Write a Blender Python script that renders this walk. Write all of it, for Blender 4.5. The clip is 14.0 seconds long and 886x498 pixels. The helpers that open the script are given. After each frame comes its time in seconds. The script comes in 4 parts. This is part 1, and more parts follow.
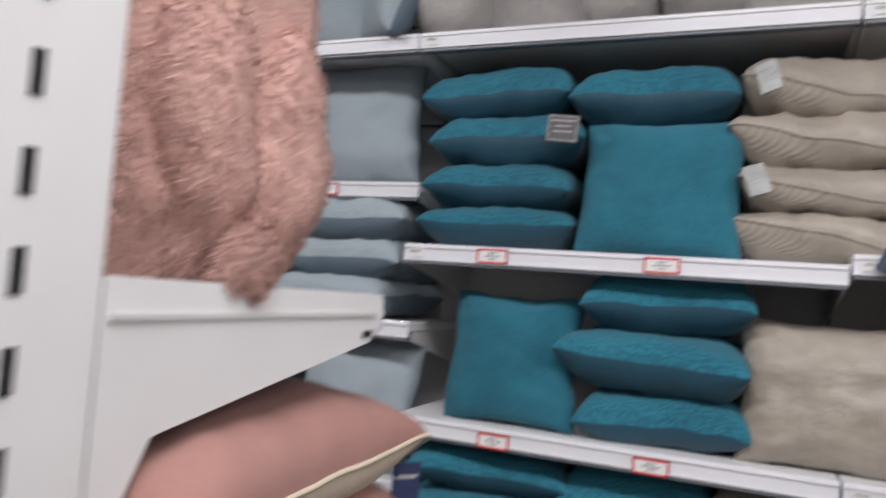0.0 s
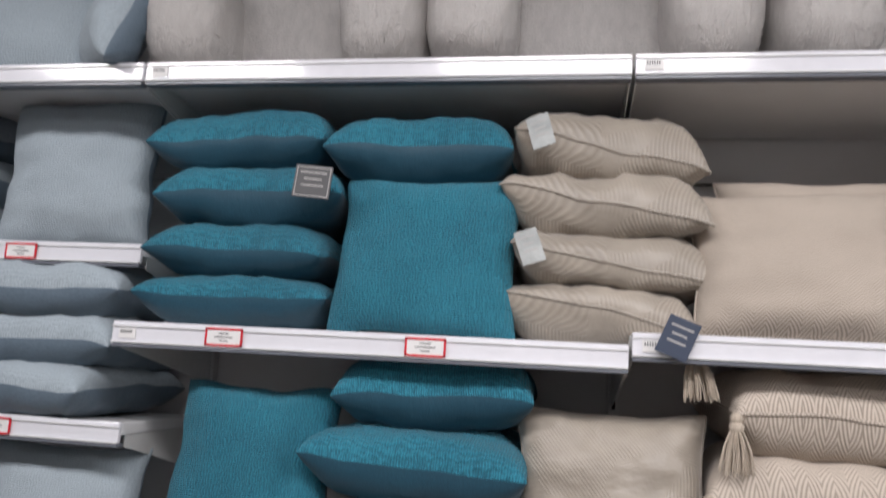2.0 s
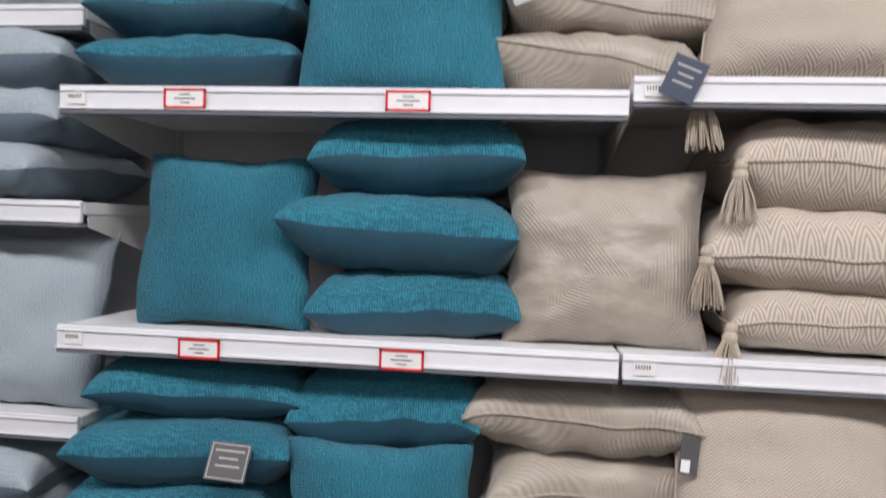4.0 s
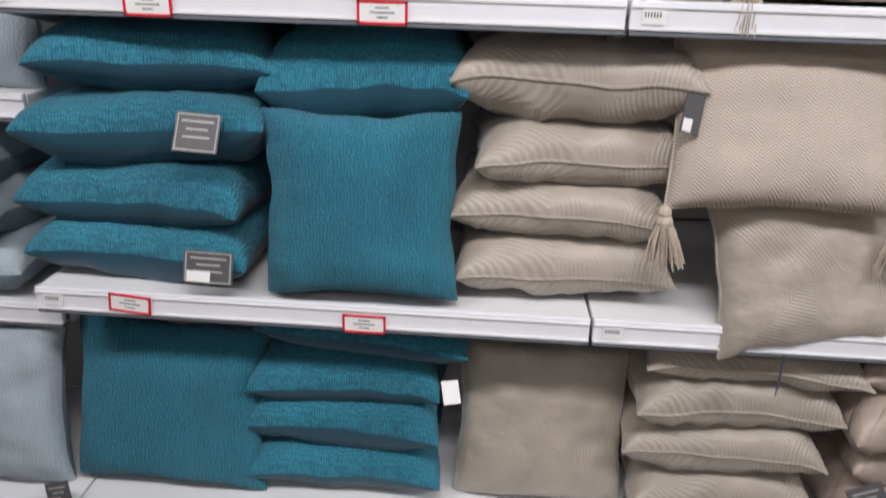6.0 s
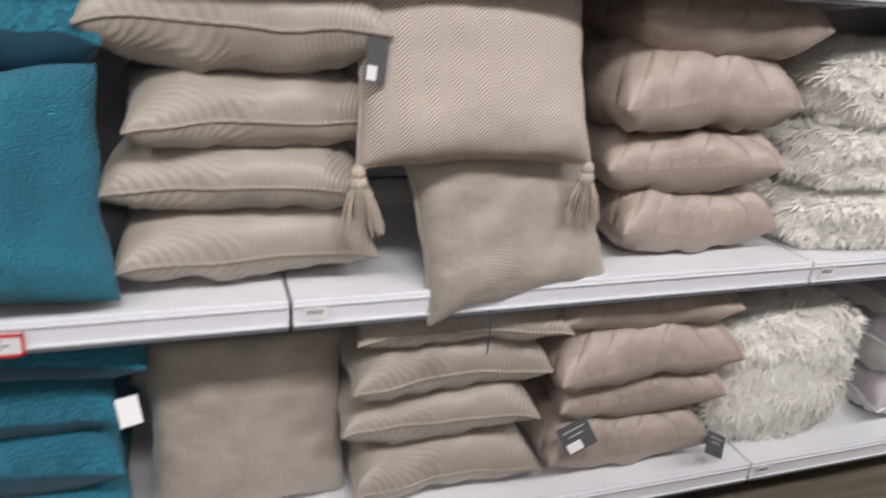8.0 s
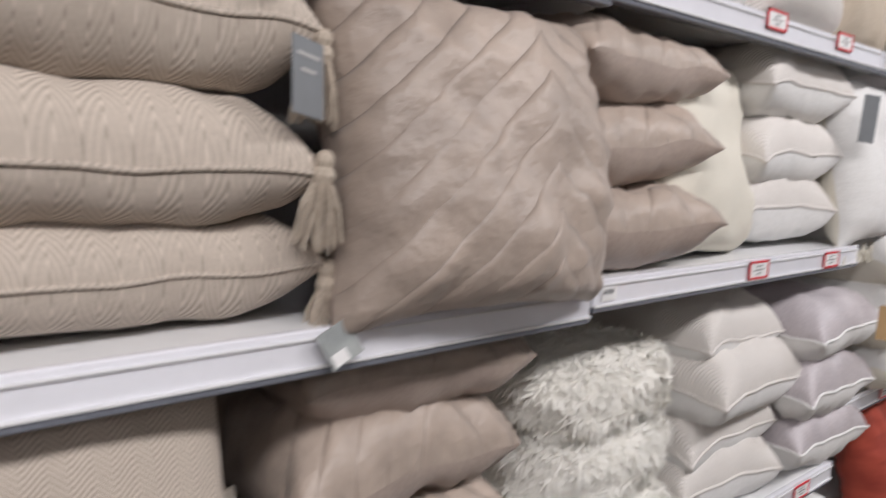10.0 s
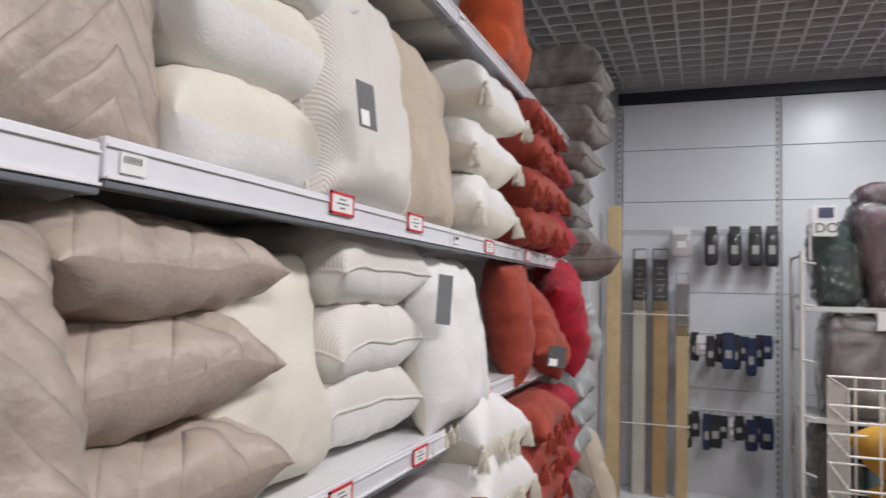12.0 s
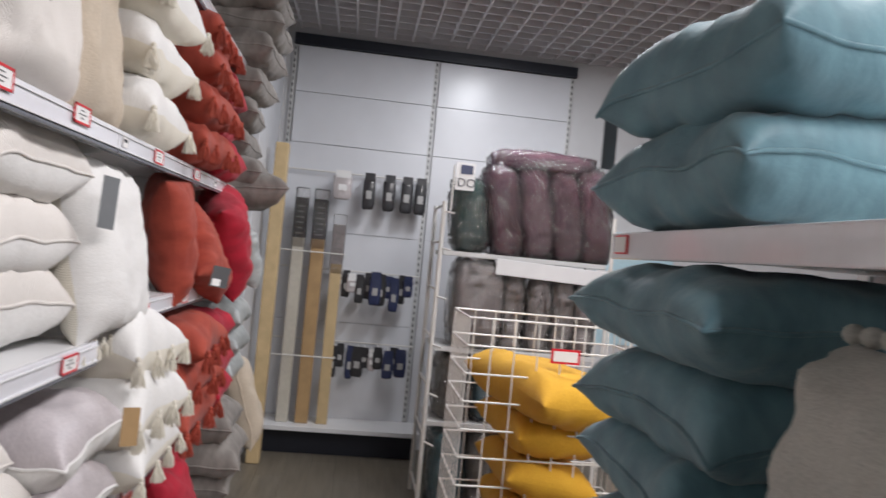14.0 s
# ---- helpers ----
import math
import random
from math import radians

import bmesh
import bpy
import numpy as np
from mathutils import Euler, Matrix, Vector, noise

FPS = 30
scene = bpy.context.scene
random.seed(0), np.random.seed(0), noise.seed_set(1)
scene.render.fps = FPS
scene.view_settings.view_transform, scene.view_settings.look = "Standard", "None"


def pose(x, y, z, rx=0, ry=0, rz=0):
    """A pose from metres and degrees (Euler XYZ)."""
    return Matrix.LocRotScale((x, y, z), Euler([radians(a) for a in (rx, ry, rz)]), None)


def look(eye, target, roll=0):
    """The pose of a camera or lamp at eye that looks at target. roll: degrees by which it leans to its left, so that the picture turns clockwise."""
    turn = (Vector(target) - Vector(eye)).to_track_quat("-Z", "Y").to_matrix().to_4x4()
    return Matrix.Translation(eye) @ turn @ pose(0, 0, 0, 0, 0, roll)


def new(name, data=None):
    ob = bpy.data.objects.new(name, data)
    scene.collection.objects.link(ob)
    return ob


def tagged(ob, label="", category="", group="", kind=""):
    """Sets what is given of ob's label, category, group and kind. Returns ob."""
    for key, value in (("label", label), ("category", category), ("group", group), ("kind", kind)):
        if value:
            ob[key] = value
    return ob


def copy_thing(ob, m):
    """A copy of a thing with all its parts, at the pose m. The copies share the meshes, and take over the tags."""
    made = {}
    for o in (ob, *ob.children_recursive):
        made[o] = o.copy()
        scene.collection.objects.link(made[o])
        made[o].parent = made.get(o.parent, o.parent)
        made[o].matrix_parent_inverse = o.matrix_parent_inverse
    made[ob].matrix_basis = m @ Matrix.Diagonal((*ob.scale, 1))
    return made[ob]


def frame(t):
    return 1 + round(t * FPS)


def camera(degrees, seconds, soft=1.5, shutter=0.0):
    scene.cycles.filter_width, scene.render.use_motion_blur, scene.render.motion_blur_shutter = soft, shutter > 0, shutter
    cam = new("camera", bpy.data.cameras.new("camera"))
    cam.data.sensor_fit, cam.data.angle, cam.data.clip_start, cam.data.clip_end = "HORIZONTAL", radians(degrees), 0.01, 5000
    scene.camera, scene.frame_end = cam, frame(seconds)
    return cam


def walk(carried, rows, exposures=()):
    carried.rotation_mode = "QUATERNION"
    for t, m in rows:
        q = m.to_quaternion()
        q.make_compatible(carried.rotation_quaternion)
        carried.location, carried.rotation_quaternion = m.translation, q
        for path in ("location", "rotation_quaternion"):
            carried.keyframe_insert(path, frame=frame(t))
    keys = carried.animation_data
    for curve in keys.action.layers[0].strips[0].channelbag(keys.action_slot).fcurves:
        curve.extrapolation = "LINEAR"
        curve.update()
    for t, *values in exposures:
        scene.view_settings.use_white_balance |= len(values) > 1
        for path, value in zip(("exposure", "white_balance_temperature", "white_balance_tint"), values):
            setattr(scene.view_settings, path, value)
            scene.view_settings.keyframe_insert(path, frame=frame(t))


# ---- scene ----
cam = camera(62.6, 14.0, shutter=0.5)
PATH = [
    (0, (0.947, -1.923, 1.687), (0.158, -0.088, 1.791), 4.3),
    (0.5, (0.996, -1.79, 1.746), (0.465, 0.123, 1.986), 3.5),
    (1, (1.043, -1.679, 1.735), (0.595, 0.232, 2.121), 3.8),
    (1.5, (1.029, -1.593, 1.753), (0.654, 0.316, 2.216), 3.7),
    (2, (1.018, -1.537, 1.735), (0.683, 0.407, 2.065), 3.2),
    (2.2, (1.007, -1.52, 1.715), (0.687, 0.434, 1.991), 3.1),
    (4.3, (0.965, -1.379, 1.503), (0.757, 0.605, 1.355), 1.4),
    (4.5, (0.942, -1.356, 1.47), (0.773, 0.626, 1.261), 1.6),
    (5, (0.947, -1.324, 1.438), (0.789, 0.632, 1.052), 1.5),
    (5.5, (0.938, -1.328, 1.387), (0.797, 0.588, 0.831), 1.6),
    (6, (0.931, -1.322, 1.367), (0.815, 0.534, 0.63), 1.8),
    (6.5, (0.931, -1.323, 1.347), (0.862, 0.48, 0.482), 1.9),
    (7, (0.934, -1.317, 1.347), (0.985, 0.459, 0.429), 2.5),
    (7.5, (0.987, -1.239, 1.317), (1.309, 0.517, 0.416), 4.5),
    (7.7, (0.995, -1.197, 1.309), (1.458, 0.546, 0.443), 5.1),
    (9.8, (1.262, -0.82, 1.522), (2.463, 0.746, 1.2), 1.8),
    (10, (1.315, -0.761, 1.536), (2.613, 0.737, 1.268), 2.5),
    (10.5, (1.447, -0.717, 1.58), (2.964, 0.579, 1.44), 2.6),
    (11, (1.577, -0.681, 1.628), (3.237, 0.433, 1.595), 2.1),
    (11.5, (1.659, -0.666, 1.667), (3.441, 0.239, 1.733), 1.8),
    (12, (1.684, -0.638, 1.68), (3.56, 0.046, 1.797), 1.4),
    (12.5, (1.675, -0.608, 1.651), (3.618, -0.151, 1.784), 1.2),
    (13, (1.669, -0.576, 1.627), (3.651, -0.333, 1.738), 1.7),
    (13.5, (1.645, -0.566, 1.609), (3.644, -0.613, 1.664), 3.3),
    (14, (1.61, -0.607, 1.612), (3.596, -0.841, 1.631), 5.4),
]
walk(cam, [(t, look(eye, target, roll)) for t, eye, target, roll in PATH],
     exposures=[(0, -0.28), (0.6, -0.22), (1.5, -0.12), (4.5, 0.1), (7.5, 0.12), (10, -0.14), (12.3, -0.2), (14, -0.06)])

# ---- light ----
world = bpy.data.worlds.new("store_air")
scene.world = world
world.use_nodes = True
world.node_tree.nodes["Background"].inputs[0].default_value = (0.9, 0.95, 1.0, 1)
world.node_tree.nodes["Background"].inputs[1].default_value = 0.15


def ceiling_lamp(x, y, z, sx, sy, watts, colour=(1.0, 0.965, 0.985)):
    data = bpy.data.lights.new("ceiling_tube", "AREA")
    data.shape, data.size, data.size_y = "RECTANGLE", sx, sy
    data.energy, data.color = watts, colour
    ob = new("ceiling_tube", data)
    ob.matrix_basis = pose(x, y, z)
    return ob


for lx in (-1.2, 1.1, 3.4):
    ceiling_lamp(lx, -1.9, 3.32, 1.5, 0.5, 62)
ceiling_lamp(5.9, -1.6, 3.32, 1.2, 0.3, 48, (0.92, 0.94, 1.0))
ceiling_lamp(1.5, -4.2, 3.32, 5.0, 0.5, 90)


# ---- materials ----
class Nodes:
    """A small writer of node materials."""

    def __init__(self, name, rough=0.8, metal=0.0, sheen=0.0, coat=0.0):
        self.mat = bpy.data.materials.new(name)
        self.mat.use_nodes = True
        self.tree = self.mat.node_tree
        self.out = self.tree.nodes["Principled BSDF"]
        self.out.inputs["Roughness"].default_value = rough
        self.out.inputs["Metallic"].default_value = metal
        self.out.inputs["Sheen Weight"].default_value = sheen
        self.out.inputs["Coat Weight"].default_value = coat
        self.coord = self.tree.nodes.new("ShaderNodeTexCoord").outputs["Object"]

    def plug(self, value, socket):
        if hasattr(value, "is_linked"):
            self.tree.links.new(value, socket)
        else:
            socket.default_value = value

    def math(self, op, a, b=0.0, c=0.0):
        n = self.tree.nodes.new("ShaderNodeMath")
        n.operation = op
        for i, v in enumerate((a, b, c)):
            self.plug(v, n.inputs[i])
        return n.outputs[0]

    def xyz(self):
        n = self.tree.nodes.new("ShaderNodeSeparateXYZ")
        self.plug(self.coord, n.inputs[0])
        return n.outputs

    def noise(self, scale, detail=3.0, stretch=(1, 1, 1)):
        m = self.tree.nodes.new("ShaderNodeMapping")
        m.inputs["Scale"].default_value = stretch
        self.plug(self.coord, m.inputs[0])
        n = self.tree.nodes.new("ShaderNodeTexNoise")
        n.inputs["Scale"].default_value = scale
        n.inputs["Detail"].default_value = detail
        self.plug(m.outputs[0], n.inputs["Vector"])
        return n.outputs["Fac"]

    def mix(self, fac, a, b):
        n = self.tree.nodes.new("ShaderNodeMix")
        n.data_type = "RGBA"
        self.plug(fac, n.inputs[0])
        for v, i in ((a, 6), (b, 7)):
            self.plug((*v, 1) if isinstance(v, tuple) else v, n.inputs[i])
        return n.outputs[2]

    def ramp(self, fac, lo, hi):
        n = self.tree.nodes.new("ShaderNodeMapRange")
        self.plug(fac, n.inputs[0])
        n.inputs[1].default_value, n.inputs[2].default_value = lo, hi
        return n.outputs[0]

    def random(self):
        return self.tree.nodes.new("ShaderNodeObjectInfo").outputs["Random"]

    def colour(self, value):
        self.plug((*value, 1) if isinstance(value, tuple) else value, self.out.inputs["Base Color"])

    def bump(self, height, strength=0.5, distance=0.004):
        n = self.tree.nodes.new("ShaderNodeBump")
        n.inputs["Strength"].default_value, n.inputs["Distance"].default_value = strength, distance
        self.plug(height, n.inputs["Height"])
        self.plug(n.outputs[0], self.out.inputs["Normal"])


def shade(c, k):
    return tuple(min(1.0, v * k) for v in c)


def plain(name, c, rough=0.6, metal=0.0, grain=40.0, vary=0.12, bump=0.05, coat=0.0):
    n = Nodes(name, rough, metal, 0.0, coat)
    f = n.math("MULTIPLY_ADD", n.noise(grain), 0.5, n.math("MULTIPLY", n.noise(2.5), 0.5))
    n.colour(n.mix(n.ramp(f, 0.3, 0.7), shade(c, 1 - vary), shade(c, 1 + vary * 0.5)))
    n.bump(n.noise(grain * 3), bump, 0.002)
    return n.mat


def fabric(name, c, weave="plain", c2=None, rough=0.85, sheen=0.08, strength=0.5):
    """Upholstery cloth; weave names the relief and pattern."""
    n = Nodes(name, rough, 0.0, sheen)
    x, y, z = n.xyz()
    c2 = c2 or shade(c, 0.7)
    slub = n.noise(130, 2, (1, 3, 1))
    blotch = n.noise(7, 3)
    fac = n.math("MULTIPLY_ADD", slub, 0.55, n.math("MULTIPLY", blotch, 0.45))
    if weave == "chenille":
        row = n.math("SINE", n.math("MULTIPLY_ADD", y, 1250, n.math("MULTIPLY", n.noise(60, 1), 9)))
        bead = n.math("SINE", n.math("MULTIPLY_ADD", x, 900, n.math("MULTIPLY", n.noise(70, 1), 14)))
        cell = n.math("MULTIPLY_ADD", bead, 0.5, n.math("MULTIPLY", row, 0.5))
        fac = n.math("MULTIPLY_ADD", cell, 0.16, n.math("MULTIPLY_ADD", n.noise(230, 2, (1, 1.8, 1)), 0.6, n.math("MULTIPLY", blotch, 0.4)))
        n.bump(n.math("MULTIPLY_ADD", n.noise(200, 2), 0.8, cell), strength, 0.003)
        lo, hi = 0.32, 0.72
    elif weave == "herring":
        zig = n.math("PINGPONG", x, 0.021)
        s = n.math("FRACT", n.math("MULTIPLY", n.math("MULTIPLY_ADD", zig, 1.1, y), 125))
        s = n.math("PINGPONG", s, 0.5)
        fac = n.math("MULTIPLY_ADD", s, 1.2, n.math("MULTIPLY", fac, 0.45))
        n.bump(s, strength, 0.003)
        lo, hi = 0.2, 0.75
    elif weave == "lines":
        v = n.tree.nodes.new("ShaderNodeTexVoronoi")
        v.inputs["Scale"].default_value = 7.0
        n.plug(n.coord, v.inputs["Vector"])
        sep = n.tree.nodes.new("ShaderNodeSeparateColor")
        n.plug(v.outputs["Color"], sep.inputs[0])
        ang = n.math("MULTIPLY", n.math("FLOOR", n.math("MULTIPLY", sep.outputs[0], 5)), 0.63)
        d = n.math("MULTIPLY_ADD", x, n.math("COSINE", ang), n.math("MULTIPLY", y, n.math("SINE", ang)))
        s = n.math("SINE", n.math("MULTIPLY", d, 860))
        s = n.math("MULTIPLY", s, n.ramp(n.math("MULTIPLY_ADD", n.noise(9, 2), 0.6, n.math("MULTIPLY", sep.outputs[1], 0.4)), 0.38, 0.68))
        fac = n.math("MULTIPLY_ADD", s, 0.075, n.math("MULTIPLY_ADD", n.noise(16, 3), 0.22, n.math("MULTIPLY_ADD", blotch, 0.3, 0.22)))
        crush = n.noise(11, 3, (1, 1.4, 1))
        n.bump(n.math("MULTIPLY_ADD", crush, 0.9, n.math("MULTIPLY_ADD", s, 0.07, n.math("MULTIPLY", n.noise(30, 3), 0.3))), strength, 0.02)
        lo, hi = 0.3, 0.75
    elif weave == "pleat":
        zig = n.math("ABSOLUTE", n.math("SUBTRACT", x, 0.06))
        p = n.math("FRACT", n.math("MULTIPLY", n.math("MULTIPLY_ADD", n.noise(5, 2), 0.03, n.math("ADD", zig, y)), 17))
        pleat_mask = n.ramp(n.noise(6, 3), 0.36, 0.6)
        edge = n.math("MULTIPLY", n.math("POWER", p, 9.0), n.math("MULTIPLY_ADD", pleat_mask, 0.85, 0.15))
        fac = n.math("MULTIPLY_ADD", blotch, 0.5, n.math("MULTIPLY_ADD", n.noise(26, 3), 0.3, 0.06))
        # shade in the pleat creases is darkened into the colour, patchily
        fac = n.math("SUBTRACT", fac, n.math("MULTIPLY", n.math("MULTIPLY", n.ramp(p, 0.95, 1.0), pleat_mask), 0.4))
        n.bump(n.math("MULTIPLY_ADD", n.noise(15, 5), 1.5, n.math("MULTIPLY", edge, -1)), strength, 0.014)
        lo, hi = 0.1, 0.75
    elif weave == "chevron":
        zig = n.math("PINGPONG", x, 0.05)
        s = n.math("SINE", n.math("MULTIPLY", n.math("ADD", zig, y), 800))
        fac = n.math("MULTIPLY_ADD", s, 0.08, fac)
        n.bump(s, strength, 0.003)
        lo, hi = 0.1, 0.8
    elif weave == "waffle":
        s = n.math("MULTIPLY", n.math("SINE", n.math("MULTIPLY", x, 1300)), n.math("SINE", n.math("MULTIPLY", y, 1300)))
        fac = n.math("MULTIPLY_ADD", s, 0.05, fac)
        n.bump(s, strength, 0.003)
        lo, hi = 0.1, 0.8
    elif weave == "fur":
        f = n.math("MULTIPLY_ADD", n.noise(55, 5, (1, 1, 0.45)), 0.6, n.math("MULTIPLY", n.noise(220, 3), 0.5))
        fac = n.math("MULTIPLY_ADD", f, 0.8, n.math("MULTIPLY", blotch, 0.25))
        n.bump(f, strength, 0.03)
        lo, hi = 0.35, 0.75
    elif weave == "velvet":
        n.bump(n.math("MULTIPLY_ADD", n.noise(18, 4), 1.0, n.math("MULTIPLY", n.noise(300, 1), 0.05)), strength, 0.012)
        fac = n.math("MULTIPLY_ADD", n.noise(14, 4, (1, 2, 1)), 0.7, n.math("MULTIPLY", blotch, 0.3))
        lo, hi = 0.3, 0.7
    else:
        n.bump(n.math("MULTIPLY_ADD", n.noise(9, 4, (1, 2.4, 1)), 1.2, n.math("MULTIPLY", slub, 0.15)), strength, 0.009)
        lo, hi = 0.3, 0.7
    fac = n.math("ADD", n.ramp(fac, lo, hi), n.math("MULTIPLY_ADD", n.random(), 0.24, -0.12))
    n.colour(n.mix(fac, c2, c))
    return n.mat


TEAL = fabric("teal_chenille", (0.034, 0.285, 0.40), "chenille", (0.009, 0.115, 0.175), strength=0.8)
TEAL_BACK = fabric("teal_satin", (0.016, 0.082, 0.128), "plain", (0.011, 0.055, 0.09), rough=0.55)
TAUPE = fabric("taupe_velvet", (0.49, 0.43, 0.36), "lines", (0.27, 0.235, 0.195), rough=0.42, sheen=0.35, strength=0.4)
HERRING = fabric("herringbone_wool", (0.60, 0.52, 0.445), "herring", (0.29, 0.245, 0.20), strength=0.5)
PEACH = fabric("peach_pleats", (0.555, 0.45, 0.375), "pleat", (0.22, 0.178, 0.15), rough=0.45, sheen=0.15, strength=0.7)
PEACH_BACK = fabric("peach_satin", (0.45, 0.365, 0.315), "plain", (0.35, 0.28, 0.24), rough=0.42)
CREAM = fabric("cream_waffle", (0.79, 0.75, 0.655), "waffle", (0.69, 0.65, 0.555), strength=0.2)
IVORY = fabric("ivory_chevron", (0.77, 0.73, 0.69), "chevron", (0.66, 0.62, 0.58), strength=0.35)
WHITE = fabric("white_cotton", (0.81, 0.80, 0.785), "plain", (0.71, 0.70, 0.68))
BEIGE = fabric("beige_linen", (0.62, 0.53, 0.42), "plain", (0.48, 0.40, 0.31))
LILAC = fabric("lilac_satin", (0.60, 0.55, 0.56), "plain", (0.42, 0.38, 0.40), rough=0.45)
FLUFF = fabric("cream_fur", (0.93, 0.91, 0.86), "fur", (0.88, 0.85, 0.78), strength=0.15)
RUST = fabric("rust_cotton", (0.42, 0.068, 0.038), "velvet", (0.26, 0.032, 0.018), strength=0.3)
CRIMSON = fabric("crimson_velvet", (0.46, 0.007, 0.03), "velvet", (0.26, 0.003, 0.016), strength=0.35)
ORANGE = fabric("orange_velvet", (0.62, 0.10, 0.02), "velvet", (0.4, 0.05, 0.01))
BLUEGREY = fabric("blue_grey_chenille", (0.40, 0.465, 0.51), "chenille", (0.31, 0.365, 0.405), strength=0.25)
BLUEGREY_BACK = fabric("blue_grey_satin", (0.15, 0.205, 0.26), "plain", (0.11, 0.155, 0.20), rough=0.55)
GREY = fabric("grey_velvet", (0.30, 0.275, 0.25), "velvet", (0.14, 0.125, 0.115))
SILVER = fabric("silver_velvet", (0.44, 0.46, 0.45), "velvet", (0.25, 0.27, 0.27), rough=0.4)
LINEN = fabric("pale_grey_linen", (0.56, 0.56, 0.52), "plain", (0.38, 0.385, 0.36))
SLATE = fabric("slate_teal_velvet", (0.15, 0.295, 0.345), "velvet", (0.06, 0.135, 0.17), rough=0.55, sheen=0.2)
YELLOW = fabric("mustard_cotton", (0.72, 0.40, 0.03), "plain", (0.58, 0.29, 0.015))
PINK_FUR = fabric("pink_fur", (0.64, 0.40, 0.35), "fur", (0.48, 0.275, 0.235), strength=0.35)
PINK = fabric("pink_cotton", (0.36, 0.19, 0.165), "plain", (0.29, 0.145, 0.125))
GREY_FUR = fabric("grey_plush", (0.48, 0.46, 0.445), "fur", (0.36, 0.345, 0.335), strength=0.35)
GREY_FUR_END = fabric("pale_grey_fur", (0.56, 0.535, 0.515), "fur", (0.47, 0.45, 0.435), strength=0.35)
NAVY = fabric("navy_fur", (0.05, 0.075, 0.12), "fur", (0.015, 0.022, 0.04), strength=0.9)
STRING = fabric("tassel_yarn", (0.58, 0.50, 0.41), "plain", (0.34, 0.28, 0.22))

SHELF = plain("white_shelf_enamel", (0.78, 0.78, 0.785), 0.35, vary=0.05, bump=0.02, grain=12)
STRIP = plain("price_rail_plastic", (0.80, 0.80, 0.845), 0.14, vary=0.05, bump=0.02, coat=0.4)
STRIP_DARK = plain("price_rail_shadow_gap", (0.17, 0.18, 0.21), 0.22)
STEEL = plain("grey_enamel", (0.62, 0.62, 0.61), 0.45, vary=0.06)
BACKBOARD = plain("back_panel_enamel", (0.61, 0.60, 0.595), 0.55, vary=0.05, grain=6)
SLOT = plain("slot_black", (0.012, 0.012, 0.014), 0.7)
WALLP = plain("white_wall_panel", (0.72, 0.73, 0.76), 0.28, vary=0.04, grain=5, bump=0.015)
WALL = plain("painted_wall", (0.66, 0.66, 0.67), 0.7, vary=0.05, grain=8)
DARK = plain("dark_trim", (0.012, 0.015, 0.025), 0.5)
LATTICE = plain("ceiling_lattice_enamel", (0.62, 0.61, 0.63), 0.5, vary=0.06)
VOID = plain("ceiling_void_paint", (0.12, 0.12, 0.13), 0.9)
RED = plain("red_label_plastic", (0.68, 0.02, 0.035), 0.35, vary=0.05)
PAPER = plain("label_paper", (0.82, 0.81, 0.80), 0.6, vary=0.03)
INK = plain("grey_ink", (0.10, 0.10, 0.11), 0.7)
PRINT = plain("pale_print", (0.42, 0.41, 0.40), 0.6, vary=0.1)
TAG = plain("charcoal_card", (0.085, 0.085, 0.09), 0.5, vary=0.1)
TAG_GREY = plain("silver_grey_card", (0.17, 0.18, 0.19), 0.4, vary=0.1)
TAG_NAVY = plain("navy_card", (0.045, 0.06, 0.10), 0.5, vary=0.1)
KRAFT = plain("kraft_card", (0.42, 0.27, 0.13), 0.8)
WIRE = plain("white_wire_enamel", (0.76, 0.74, 0.70), 0.35, vary=0.05)
PINE = plain("pine_wood", (0.62, 0.46, 0.25), 0.5, vary=0.22, grain=14)
OAK = plain("oak_wood", (0.48, 0.31, 0.15), 0.5, vary=0.25, grain=14)
GREYWOOD = plain("grey_painted_wood", (0.60, 0.56, 0.48), 0.5, vary=0.15)
BLACKPACK = plain("black_pack", (0.03, 0.03, 0.034), 0.3, coat=0.5, vary=0.3)
BLUEPACK = plain("blue_pack", (0.025, 0.036, 0.10), 0.3, coat=0.5, vary=0.3)
WHITEPACK = plain("clear_pack", (0.55, 0.50, 0.50), 0.2, coat=0.6, vary=0.3)
PLUM = fabric("plum_cloth", (0.17, 0.07, 0.10), "plain", (0.09, 0.034, 0.052))
GREEN = fabric("bottle_green_cloth", (0.02, 0.075, 0.065), "plain")
MAUVE = fabric("mauve_grey_cloth", (0.42, 0.385, 0.375), "plain", (0.27, 0.24, 0.235))
SKYBLUE = plain("lit_panel_blue", (0.52, 0.72, 0.80), 0.5, vary=0.1)


